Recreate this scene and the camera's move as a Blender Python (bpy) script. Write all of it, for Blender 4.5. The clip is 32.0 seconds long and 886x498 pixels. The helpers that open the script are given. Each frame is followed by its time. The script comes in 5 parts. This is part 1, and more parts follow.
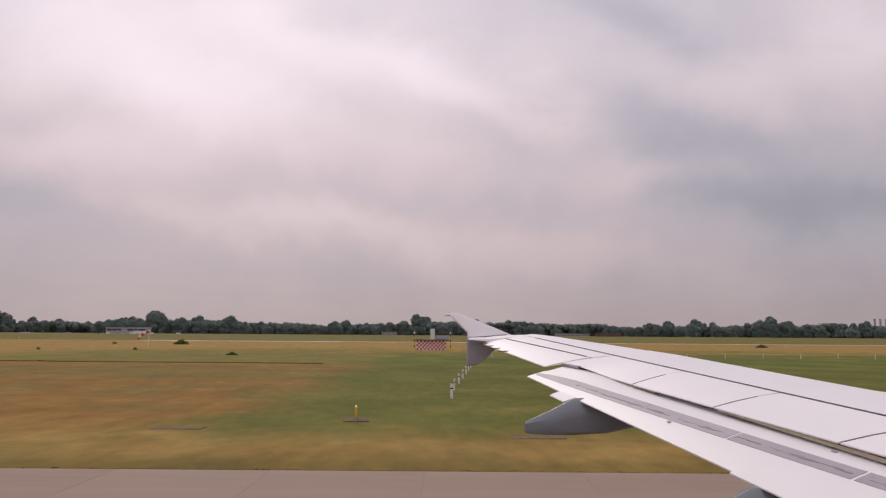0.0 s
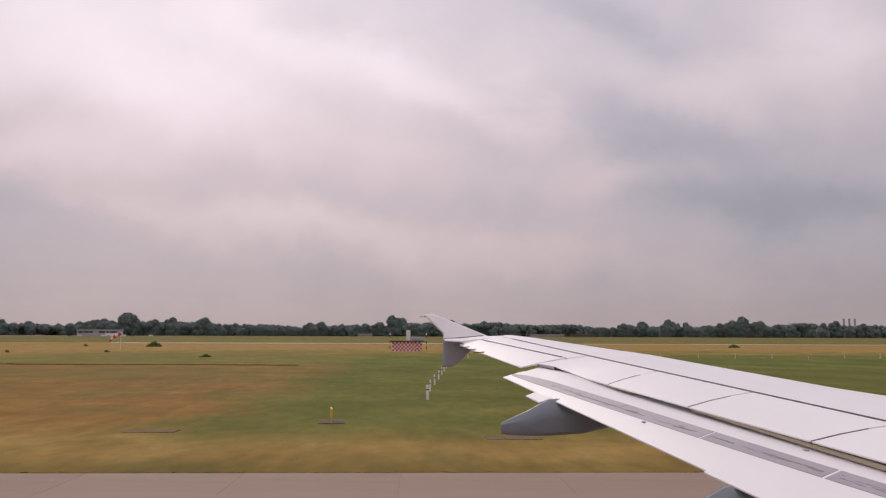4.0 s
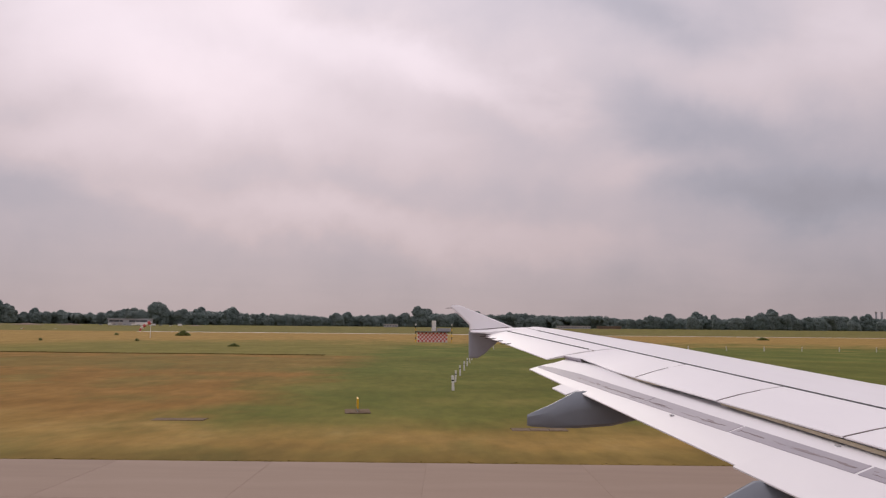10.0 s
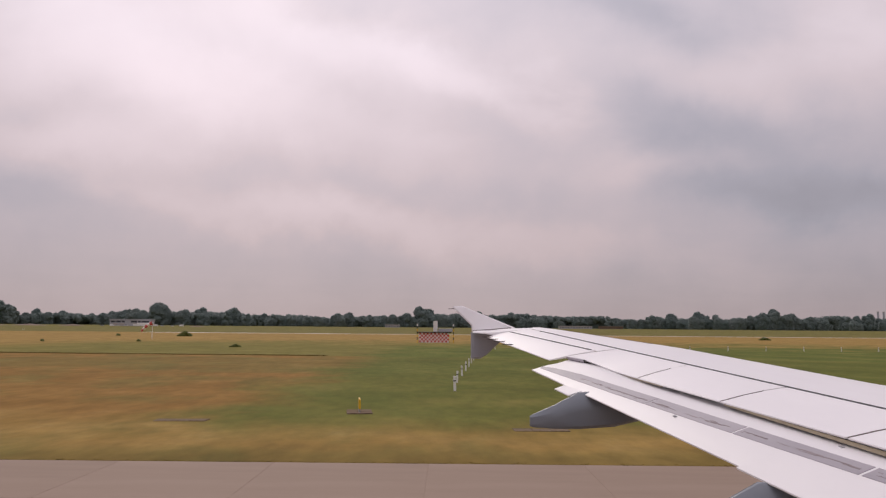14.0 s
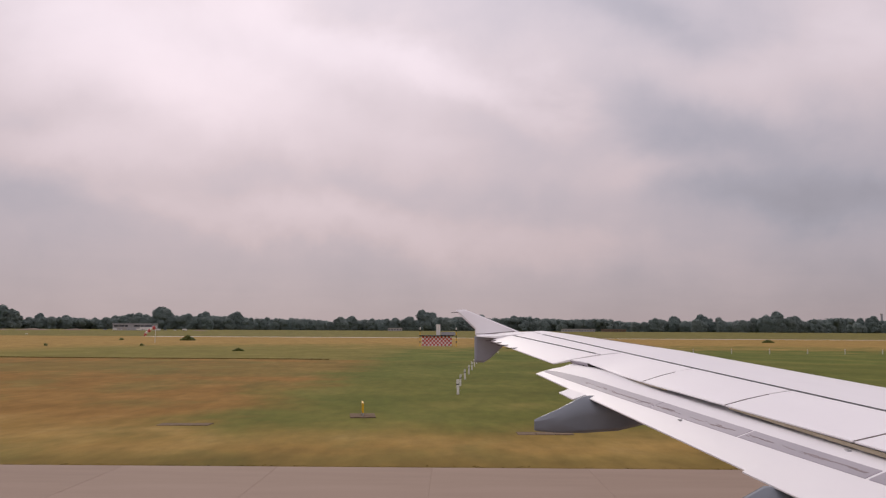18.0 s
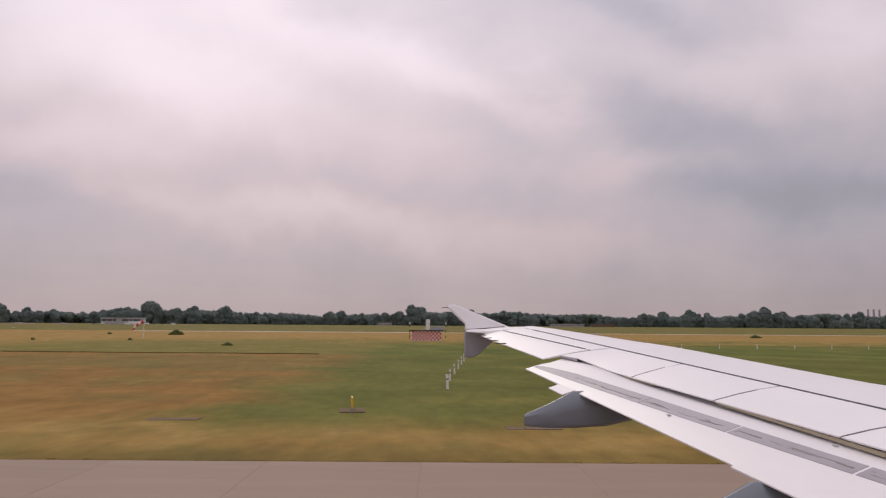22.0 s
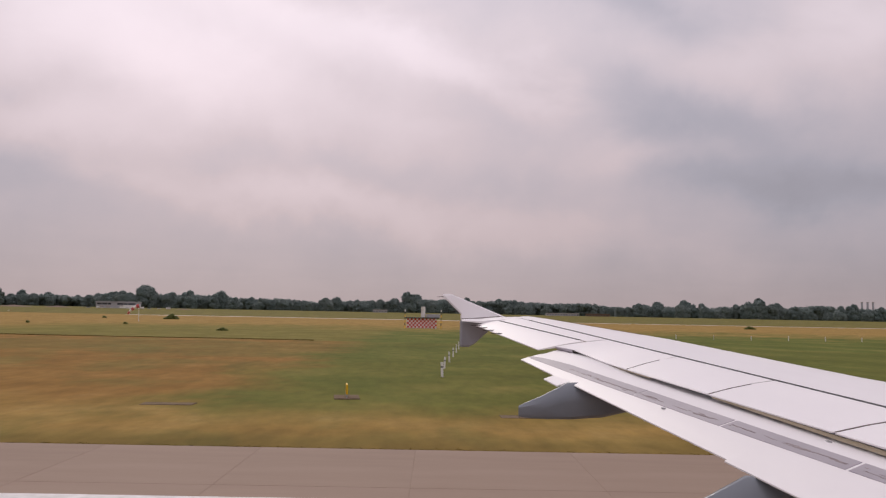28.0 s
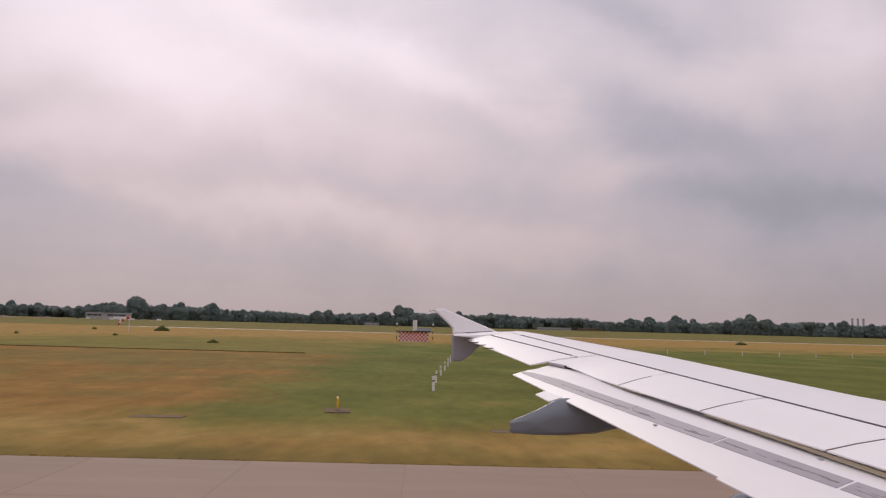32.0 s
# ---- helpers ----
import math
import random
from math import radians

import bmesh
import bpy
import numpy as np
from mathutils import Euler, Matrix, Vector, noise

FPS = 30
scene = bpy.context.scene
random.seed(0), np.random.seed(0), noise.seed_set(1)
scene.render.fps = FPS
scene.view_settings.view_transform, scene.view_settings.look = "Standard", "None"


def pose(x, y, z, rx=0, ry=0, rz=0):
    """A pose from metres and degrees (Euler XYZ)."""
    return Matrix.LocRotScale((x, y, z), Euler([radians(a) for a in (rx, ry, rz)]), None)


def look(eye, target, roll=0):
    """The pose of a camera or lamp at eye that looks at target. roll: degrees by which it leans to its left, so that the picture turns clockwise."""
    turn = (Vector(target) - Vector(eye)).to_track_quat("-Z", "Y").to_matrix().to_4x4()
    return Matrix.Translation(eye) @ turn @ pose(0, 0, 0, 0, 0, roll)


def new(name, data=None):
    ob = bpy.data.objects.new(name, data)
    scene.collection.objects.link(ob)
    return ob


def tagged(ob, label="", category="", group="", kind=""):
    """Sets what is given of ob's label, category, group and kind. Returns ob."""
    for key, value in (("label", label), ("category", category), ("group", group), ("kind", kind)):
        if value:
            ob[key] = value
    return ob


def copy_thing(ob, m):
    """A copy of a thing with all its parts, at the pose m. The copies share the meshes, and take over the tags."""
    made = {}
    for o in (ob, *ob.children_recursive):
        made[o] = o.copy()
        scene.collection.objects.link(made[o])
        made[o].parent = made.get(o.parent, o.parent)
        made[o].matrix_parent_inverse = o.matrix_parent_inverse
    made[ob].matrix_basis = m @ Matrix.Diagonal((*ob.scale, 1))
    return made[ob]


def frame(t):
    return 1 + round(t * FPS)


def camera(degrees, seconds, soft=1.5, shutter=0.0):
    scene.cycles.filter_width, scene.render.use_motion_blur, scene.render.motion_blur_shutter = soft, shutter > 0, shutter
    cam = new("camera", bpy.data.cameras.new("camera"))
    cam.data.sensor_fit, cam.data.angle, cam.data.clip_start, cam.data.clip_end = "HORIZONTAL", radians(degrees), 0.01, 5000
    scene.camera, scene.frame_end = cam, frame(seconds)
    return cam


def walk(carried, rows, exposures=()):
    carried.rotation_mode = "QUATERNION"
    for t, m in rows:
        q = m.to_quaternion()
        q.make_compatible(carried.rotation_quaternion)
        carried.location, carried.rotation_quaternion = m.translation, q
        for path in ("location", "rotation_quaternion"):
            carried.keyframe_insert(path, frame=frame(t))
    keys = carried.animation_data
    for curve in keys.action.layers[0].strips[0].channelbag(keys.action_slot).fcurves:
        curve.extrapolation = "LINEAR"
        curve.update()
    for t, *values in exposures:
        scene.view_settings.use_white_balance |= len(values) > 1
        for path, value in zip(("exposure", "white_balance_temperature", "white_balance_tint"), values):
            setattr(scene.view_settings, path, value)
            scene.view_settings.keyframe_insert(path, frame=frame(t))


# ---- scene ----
# the eye sits at a cabin window behind the wing; the aeroplane stands on the runway centreline, nose towards +x
cam = camera(58.58, 32.0, soft=1.25)
STAND = 40.6        # where the aeroplane stands along the runway
EYE = (STAND, 1.85, 4.45)
# seconds; pitch, roll, yaw of the hand-held camera; its sway from the eye point
ROWS = [
    (0, 6.23, -0.40, 0.18, 0.029, -0.024, -0.026), (0.5, 6.23, -0.42, -1.54, 0.029, -0.024, -0.025), (1, 6.84, -0.40, -1.96, 0.029, -0.023, -0.025),
    (1.5, 7.62, -0.38, -1.91, 0.028, -0.022, -0.025), (2, 6.71, -0.42, -2.78, 0.028, -0.020, -0.025), (2.5, 6.35, -0.42, -2.91, 0.027, -0.019, -0.025),
    (4.5, 6.32, 0.03, -0.90, 0.024, -0.012, -0.023), (5, 6.67, 0.16, -0.44, 0.023, -0.011, -0.022), (5.5, 6.00, -0.26, -0.46, 0.022, -0.009, -0.022),
    (6, 5.79, -0.43, -0.55, 0.021, -0.008, -0.021), (6.5, 6.18, -0.43, -0.82, 0.020, -0.007, -0.021), (7, 6.73, -0.46, -1.29, 0.019, -0.006, -0.021),
    (7.5, 6.46, -0.65, -1.53, 0.019, -0.005, -0.020), (8, 6.30, -0.58, -1.64, 0.018, -0.004, -0.019), (8.5, 6.64, -0.58, -1.12, 0.017, -0.003, -0.019),
    (9, 6.40, -0.60, -0.33, 0.016, -0.003, -0.018), (9.5, 5.59, -0.62, 0.00, 0.015, -0.002, -0.018), (10, 5.65, -0.53, 0.27, 0.014, -0.002, -0.017),
    (10.5, 6.33, -0.29, -0.01, 0.012, -0.002, -0.016), (11, 6.30, -0.27, -0.24, 0.011, -0.001, -0.016), (11.5, 5.75, -0.37, -0.37, 0.010, -0.001, -0.015),
    (12, 5.96, -0.30, -0.10, 0.009, -0.001, -0.014), (12.5, 6.46, -0.42, -0.11, 0.007, -0.000, -0.013), (13, 5.74, -0.60, 0.04, 0.006, 0.000, -0.012),
    (13.5, 5.43, -0.53, 0.35, 0.004, 0.000, -0.011), (14, 5.67, -0.47, 0.38, 0.002, 0.001, -0.010), (14.5, 5.50, -0.60, 0.38, 0.000, 0.001, -0.009),
    (16.5, 5.98, -0.57, 0.15, -0.008, 0.003, -0.005), (17, 6.03, -0.44, 0.23, -0.009, 0.004, -0.004), (17.5, 6.07, -0.27, 0.27, -0.011, 0.004, -0.003),
    (18, 5.91, -0.30, 0.58, -0.012, 0.005, -0.002), (18.5, 5.60, -0.28, 0.88, -0.013, 0.005, -0.002), (19, 5.70, -0.30, 0.98, -0.014, 0.006, -0.001),
    (19.5, 6.08, -0.28, 0.81, -0.015, 0.007, -0.000), (20, 6.31, -0.26, 0.60, -0.016, 0.007, 0.000), (20.5, 6.48, -0.37, 0.38, -0.017, 0.008, 0.001),
    (21, 6.25, -0.44, 0.33, -0.017, 0.008, 0.002), (21.5, 5.99, -0.44, 0.16, -0.018, 0.009, 0.003), (22, 5.54, -0.41, -0.17, -0.019, 0.010, 0.004),
    (22.5, 5.85, -0.28, -0.13, -0.019, 0.011, 0.005), (23, 5.70, -0.28, -0.23, -0.020, 0.012, 0.006), (23.5, 5.90, -0.28, -0.12, -0.020, 0.013, 0.008),
    (24, 5.67, -0.30, 0.09, -0.021, 0.014, 0.010), (24.5, 5.80, -0.38, 0.30, -0.022, 0.015, 0.012), (25, 5.14, -0.53, 0.31, -0.022, 0.017, 0.015),
    (25.5, 4.65, -0.60, -0.01, -0.023, 0.019, 0.018), (27.5, 4.42, -1.18, -0.29, -0.025, 0.027, 0.031), (28, 4.65, -1.09, -0.51, -0.026, 0.028, 0.034),
    (28.5, 4.96, -0.90, -0.12, -0.026, 0.030, 0.037), (29, 5.60, -1.18, -0.20, -0.027, 0.031, 0.039), (29.5, 5.04, -1.26, -0.92, -0.027, 0.032, 0.041),
    (30, 4.58, -1.36, -1.40, -0.027, 0.033, 0.042), (30.5, 3.87, -1.52, -1.46, -0.027, 0.034, 0.044), (31, 3.89, -1.50, -1.28, -0.028, 0.034, 0.045),
    (31.5, 4.51, -1.53, -1.04, -0.028, 0.034, 0.045), (32, 5.64, -1.48, -1.10, -0.028, 0.035, 0.046),
]
walk(cam, [(t, pose(EYE[0] + dx, EYE[1] + dy, EYE[2] + dz, 90 + p, r, y)) for t, p, r, y, dx, dy, dz in ROWS])

# ---- world, sun, exposure ----
SUN_AZ, SUN_EL = radians(-15), radians(34)      # azimuth from +y towards +x


def build_world():
    w = bpy.data.worlds.new("overcast_sky")
    scene.world = w
    w.use_nodes = True
    nt = w.node_tree
    nt.nodes.clear()
    N, L = nt.nodes.new, nt.links.new

    def put(sock, v):
        if isinstance(v, bpy.types.NodeSocket):
            L(v, sock)
        else:
            sock.default_value = v

    def m(op, a, b=0.0, c=0.0):
        n = N("ShaderNodeMath")
        n.operation = op
        for s, v in zip(n.inputs, (a, b, c)):
            put(s, v)
        return n.outputs[0]

    def mix(fac, a, b):
        n = N("ShaderNodeMix")
        n.data_type = "RGBA"
        put(n.inputs[0], fac)
        for s, v in ((n.inputs[6], a), (n.inputs[7], b)):
            put(s, v if isinstance(v, bpy.types.NodeSocket) else (*v, 1))
        return n.outputs[2]

    def noise_tex(vec, scale, detail, rough, dist=0.0):
        n = N("ShaderNodeTexNoise")
        n.inputs["Scale"].default_value = scale
        n.inputs["Detail"].default_value = detail
        n.inputs["Roughness"].default_value = rough
        n.inputs["Distortion"].default_value = dist
        L(vec, n.inputs["Vector"])
        return n.outputs[0]

    tc = N("ShaderNodeTexCoord").outputs["Generated"]
    sep = N("ShaderNodeSeparateXYZ")
    L(tc, sep.inputs[0])
    x, y, z = sep.outputs
    zc = m("MAXIMUM", z, 0.0)
    # cloud deck seen in perspective
    den = m("ADD", zc, 0.10)
    comb = N("ShaderNodeCombineXYZ")
    L(m("DIVIDE", x, den), comb.inputs[0])
    L(m("DIVIDE", y, den), comb.inputs[1])
    wob = noise_tex(tc, 6.0, 5.0, 0.55)
    yy = m("MAXIMUM", y, 0.05)
    flat = N("ShaderNodeCombineXYZ")
    L(m("DIVIDE", x, yy), flat.inputs[0])
    L(m("MULTIPLY", m("DIVIDE", z, yy), 1.9), flat.inputs[1])
    big = noise_tex(tc, 3.2, 5.0, 0.5, 0.3)
    fine = noise_tex(tc, 8.0, 6.0, 0.55, 0.2)
    soft = noise_tex(flat.outputs[0], 5.0, 4.0, 0.5, 0.25)
    deck = m("ADD", m("MULTIPLY", m("SUBTRACT", big, 0.5), 0.18), m("MULTIPLY", m("SUBTRACT", fine, 0.5), 0.20))
    # the large cloud masses: azimuth and height as tangents, half widths, slant, lightness
    az = m("MULTIPLY_ADD", m("SUBTRACT", soft, 0.5), 0.26, m("DIVIDE", x, yy))
    el = m("MULTIPLY_ADD", m("SUBTRACT", wob, 0.5), 0.13, m("DIVIDE", z, yy))
    masses = [(-0.44, 0.38, 0.24, 0.12, 0.0, 0.25), (-0.27, 0.31, 0.20, 0.07, 0.0, 0.14), (-0.06, 0.350, 0.19, 0.042, -0.34, 0.19), (0.07, 0.295, 0.10, 0.030, -0.2, 0.10), (0.40, 0.345, 0.18, 0.06, 0.1, 0.12),
              (0.55, 0.38, 0.10, 0.07, 0.0, 0.14), (0.24, 0.205, 0.12, 0.028, 0.0, 0.09), (-0.18, 0.145, 0.26, 0.030, -0.16, 0.19), (-0.50, 0.235, 0.14, 0.03, 0.0, 0.13), (0.14, 0.10, 0.18, 0.03, -0.1, 0.07),
              (0.24, 0.42, 0.13, 0.050, -0.25, -0.14), (0.10, 0.36, 0.12, 0.04, -0.2, 0.05), (0.36, 0.25, 0.17, 0.045, -0.2, -0.15), (0.46, 0.168, 0.20, 0.036, -0.04, -0.19),
              (-0.10, 0.240, 0.20, 0.055, -0.2, 0.14), (-0.49, 0.175, 0.15, 0.03, 0.0, -0.08), (-0.55, 0.28, 0.12, 0.04, 0.0, -0.06), (0.52, 0.05, 0.20, 0.07, 0.0, -0.13)]
    shreds = noise_tex(comb.outputs[0], 1.3, 5.0, 0.55, 0.4)
    deck = m("ADD", deck, m("MULTIPLY", m("SUBTRACT", shreds, 0.5), 0.06))
    for a, e, wa, we, slant, amp in masses:
        da = m("SUBTRACT", az, a)
        de = m("SUBTRACT", m("SUBTRACT", el, e), m("MULTIPLY", da, slant))
        r2 = m("ADD", m("POWER", m("ABSOLUTE", m("DIVIDE", da, wa)), 2.0), m("POWER", m("ABSOLUTE", m("DIVIDE", de, we)), 2.0))
        g = m("POWER", 2.718, m("MULTIPLY", r2, -1.0))
        deck = m("MULTIPLY_ADD", g, amp * 1.25, deck)
    # brighter towards the zenith and round the veiled sun
    sd = (math.sin(SUN_AZ) * math.cos(SUN_EL), math.cos(SUN_AZ) * math.cos(SUN_EL), math.sin(SUN_EL))
    dot = N("ShaderNodeVectorMath")
    dot.operation = "DOT_PRODUCT"
    L(tc, dot.inputs[0])
    dot.inputs[1].default_value = sd
    glow = m("POWER", m("MAXIMUM", dot.outputs["Value"], 0.0), 14.0)
    base = m("MULTIPLY_ADD", zc, 0.53, 0.350)
    light = m("MULTIPLY", m("MULTIPLY_ADD", glow, 0.12, base), m("ADD", m("MULTIPLY", deck, 1.05), 1.0))

    def span(v, a, b):
        n = N("ShaderNodeMapRange")
        L(v, n.inputs[0])
        n.inputs[1].default_value, n.inputs[2].default_value = a, b
        return n.outputs[0]

    # blue-grey undersides, peach light between them, whiter aloft, dusty at the horizon
    lit = mix(span(zc, 0.10, 0.34), (1.235, 1.0, 1.045), (1.155, 1.0, 1.082))
    cloud = mix(span(deck, -0.16, 0.12), (1.07, 1.0, 1.148), lit)
    cloud = mix(span(zc, 0.0, 0.11), (1.225, 1.0, 1.045), cloud)
    mul = N("ShaderNodeVectorMath")
    mul.operation = "SCALE"
    L(cloud, mul.inputs[0])
    L(light, mul.inputs["Scale"])
    sky = N("ShaderNodeTexSky")
    sky.sky_type = "NISHITA"
    sky.sun_disc = False
    sky.sun_elevation, sky.sun_rotation = SUN_EL, SUN_AZ
    sky_bg, cloud_bg = N("ShaderNodeBackground"), N("ShaderNodeBackground")
    L(sky.outputs[0], sky_bg.inputs[0])
    sky_bg.inputs[1].default_value = 0.06
    L(mul.outputs[0], cloud_bg.inputs[0])
    cloud_bg.inputs[1].default_value = 1.0
    mx = N("ShaderNodeMixShader")
    mx.inputs[0].default_value = 0.96
    L(sky_bg.outputs[0], mx.inputs[1])
    L(cloud_bg.outputs[0], mx.inputs[2])
    out = N("ShaderNodeOutputWorld")
    L(mx.outputs[0], out.inputs[0])
    sun = bpy.data.lights.new("sun", "SUN")
    sun.energy, sun.angle, sun.color = 0.8, radians(25), (1.0, 0.93, 0.80)
    ob = new("sun", sun)
    ob.matrix_world = look(Vector(sd) * 200, (0, 0, 0))


build_world()
scene.view_settings.exposure = 0.0


# ---- materials ----
def material(name, colours, rough=0.6, metal=0.0, scale=1.0, stretch=(1, 1, 1), detail=5.0, bump=0.0, bump_scale=None, coarse=0.0,
             coarse_scale=0.1, spec=0.5, per_object=0.0):
    """Two scales of noise through the given colours, with fine relief."""
    mt = bpy.data.materials.new(name)
    mt.use_nodes = True
    nt = mt.node_tree
    b = nt.nodes["Principled BSDF"]
    N, L = nt.nodes.new, nt.links.new
    b.inputs["Roughness"].default_value = rough
    b.inputs["Metallic"].default_value = metal
    b.inputs["Specular IOR Level"].default_value = spec
    geo = N("ShaderNodeTexCoord")
    mp = N("ShaderNodeMapping")
    mp.inputs["Scale"].default_value = stretch
    L(geo.outputs["Object"], mp.inputs[0])
    n = N("ShaderNodeTexNoise")
    n.inputs["Scale"].default_value = scale
    n.inputs["Detail"].default_value = detail
    n.inputs["Roughness"].default_value = 0.6
    L(mp.outputs[0], n.inputs["Vector"])
    fac = n.outputs[0]
    if coarse:
        c = N("ShaderNodeTexNoise")
        c.inputs["Scale"].default_value = coarse_scale
        c.inputs["Detail"].default_value = 3.0
        L(mp.outputs[0], c.inputs["Vector"])
        mm = N("ShaderNodeMix")
        mm.inputs[0].default_value = coarse
        L(fac, mm.inputs[2])
        L(c.outputs[0], mm.inputs[3])
        fac = mm.outputs[0]
    if per_object:
        oi = N("ShaderNodeObjectInfo")
        sh = N("ShaderNodeMath")
        sh.operation = "MULTIPLY_ADD"
        L(oi.outputs["Random"], sh.inputs[0])
        sh.inputs[1].default_value = per_object
        L(fac, sh.inputs[2])
        s2 = N("ShaderNodeMath")
        s2.operation = "SUBTRACT"
        L(sh.outputs[0], s2.inputs[0])
        s2.inputs[1].default_value = per_object / 2
        fac = s2.outputs[0]
    r = N("ShaderNodeValToRGB")
    r.color_ramp.elements[0].position, r.color_ramp.elements[1].position = 0.33, 0.67
    r.color_ramp.elements[0].color = (*colours[0], 1)
    r.color_ramp.elements[1].color = (*colours[-1], 1)
    for i, col in enumerate(colours[1:-1]):
        e = r.color_ramp.elements.new(0.33 + 0.34 * (i + 1) / (len(colours) - 1))
        e.color = (*col, 1)
    L(fac, r.inputs[0])
    L(r.outputs[0], b.inputs["Base Color"])
    if bump:
        n2 = N("ShaderNodeTexNoise")
        n2.inputs["Scale"].default_value = bump_scale or scale * 4
        n2.inputs["Detail"].default_value = 4.0
        L(mp.outputs[0], n2.inputs["Vector"])
        bp = N("ShaderNodeBump")
        bp.inputs["Strength"].default_value = bump
        bp.inputs["Distance"].default_value = 0.02
        L(n2.outputs[0], bp.inputs["Height"])
        L(bp.outputs[0], b.inputs["Normal"])
    return mt


def grey(v):
    return (v, v, v)


WHITE = material("white_paint", [(0.815, 0.795, 0.80), (0.855, 0.835, 0.837), (0.88, 0.86, 0.862)], 0.36, scale=0.9, stretch=(1, 0.6, 1), coarse=0.5, coarse_scale=0.35)
FLAPW = material("flap_white", [(0.775, 0.755, 0.757), (0.81, 0.79, 0.79), (0.84, 0.82, 0.82)], 0.42, scale=1.1, stretch=(1, 0.5, 1), coarse=0.4, coarse_scale=0.4)
BAND = material("flap_grey_band", [(0.31, 0.287, 0.318), (0.375, 0.347, 0.378), (0.43, 0.40, 0.425)], 0.5, scale=1.6, stretch=(1, 0.45, 1), detail=8, coarse=0.35, coarse_scale=0.5)
GREYP = material("grey_paint", [(0.158, 0.178, 0.200), (0.182, 0.203, 0.225), (0.206, 0.228, 0.250)], 0.26, scale=1.3, coarse=0.4, coarse_scale=0.5)
FENCEG = material("fence_grey_paint", [(0.25, 0.265, 0.295), (0.285, 0.30, 0.33), (0.315, 0.33, 0.36)], 0.36, scale=1.3)
SEAM = material("panel_seam", [(0.13, 0.105, 0.095), (0.20, 0.165, 0.15)], 0.8, scale=5)
SEAL = material("dark_seal", [(0.03, 0.03, 0.032), (0.06, 0.058, 0.06)], 0.8, scale=4)
# slot interior: the shade between spoilers and flap is put into this colour
SLOT_SHADE = material("slot_shade", [(0.05, 0.043, 0.036), (0.085, 0.074, 0.062)], 0.8, scale=3)
METAL = material("bare_metal", [(0.35, 0.35, 0.36), (0.5, 0.5, 0.51)], 0.4, 0.8, scale=6)
SLOTM = material("slot_metal", [(0.42, 0.36, 0.245), (0.52, 0.45, 0.32)], 0.5, 0.0, scale=3, stretch=(1, 0.3, 1))
SCUFF = material("brown_scuff", [(0.285, 0.235, 0.23), (0.365, 0.32, 0.325)], 0.7, scale=9)
RUBBER = material("tyre_rubber", [(0.02, 0.02, 0.02), (0.04, 0.04, 0.04)], 0.85, scale=8)
CONCRETE = material("concrete", [(0.222, 0.154, 0.111), (0.260, 0.185, 0.135), (0.295, 0.215, 0.162)], 0.85, scale=0.4, stretch=(0.22, 1.1, 1), detail=9, bump=0.25, bump_scale=14, coarse=0.4, coarse_scale=0.12, per_object=0.05)
ASPHALT = material("taxiway_asphalt", [(0.050, 0.048, 0.047), (0.066, 0.063, 0.062), (0.085, 0.081, 0.078)], 1.0, scale=0.25, stretch=(0.4, 1, 1), detail=8, spec=0.08, coarse=0.5, coarse_scale=0.03)
YLINE = material("yellow_line_paint", [(0.42, 0.29, 0.05), (0.58, 0.40, 0.07)], 0.7, scale=1.5)
REDLINE = material("red_marking_paint", [(0.50, 0.07, 0.07), (0.62, 0.11, 0.10)], 0.7, scale=1.0)
# lighter than the other concrete: sheen at the grazing angle is painted in
FARPAVE_SHEEN = material("far_concrete_with_sheen", [(0.44, 0.42, 0.40), (0.56, 0.54, 0.52)], 0.55, scale=0.2, stretch=(0.1, 1, 1))
PALE = material("pale_concrete", [(0.36, 0.33, 0.30), (0.48, 0.45, 0.41)], 0.85, scale=0.2, stretch=(0.3, 1, 1))
PADC = material("weathered_slab", [(0.15, 0.110, 0.072), (0.21, 0.162, 0.115)], 1.0, scale=3, bump=0.3, spec=0.05)
# dark soil that also stands for shade at the grass lip and slab recess
SOIL_SHADE = material("soil_shade", [(0.03, 0.022, 0.014), (0.05, 0.037, 0.022)], 0.95, scale=5)
LINEP = material("white_line_paint", [(0.55, 0.54, 0.52), (0.74, 0.72, 0.71)], 0.7, scale=2.5, detail=8, bump=0.1)
POSTW = material("white_post", [(0.70, 0.68, 0.64), (0.80, 0.79, 0.76)], 0.6, scale=9)
YELLOW = material("yellow_sign", [(0.62, 0.36, 0.008), (0.74, 0.45, 0.012)], 0.45, scale=3)
BLACK = material("black_paint", [(0.015, 0.015, 0.015), (0.03, 0.03, 0.03)], 0.5, scale=3)
SIGNBAR = material("sign_marking", [(0.16, 0.10, 0.01), (0.24, 0.15, 0.015)], 0.5, scale=5)
RED = material("red_paint", [(0.50, 0.045, 0.03), (0.62, 0.07, 0.045)], 0.5, scale=3)
SOCK = material("faded_red_cloth", [(0.42, 0.075, 0.075), (0.52, 0.12, 0.115)], 0.8, scale=2)
ORANGE = material("orange_plastic", [(0.75, 0.20, 0.02), (0.85, 0.27, 0.03)], 0.4, scale=6)
GREENM = material("green_machine", [(0.03, 0.16, 0.10), (0.05, 0.22, 0.14)], 0.5, scale=2)
BARK = material("bark", [(0.05, 0.04, 0.03), (0.09, 0.075, 0.06)], 0.9, scale=3, bump=0.4)
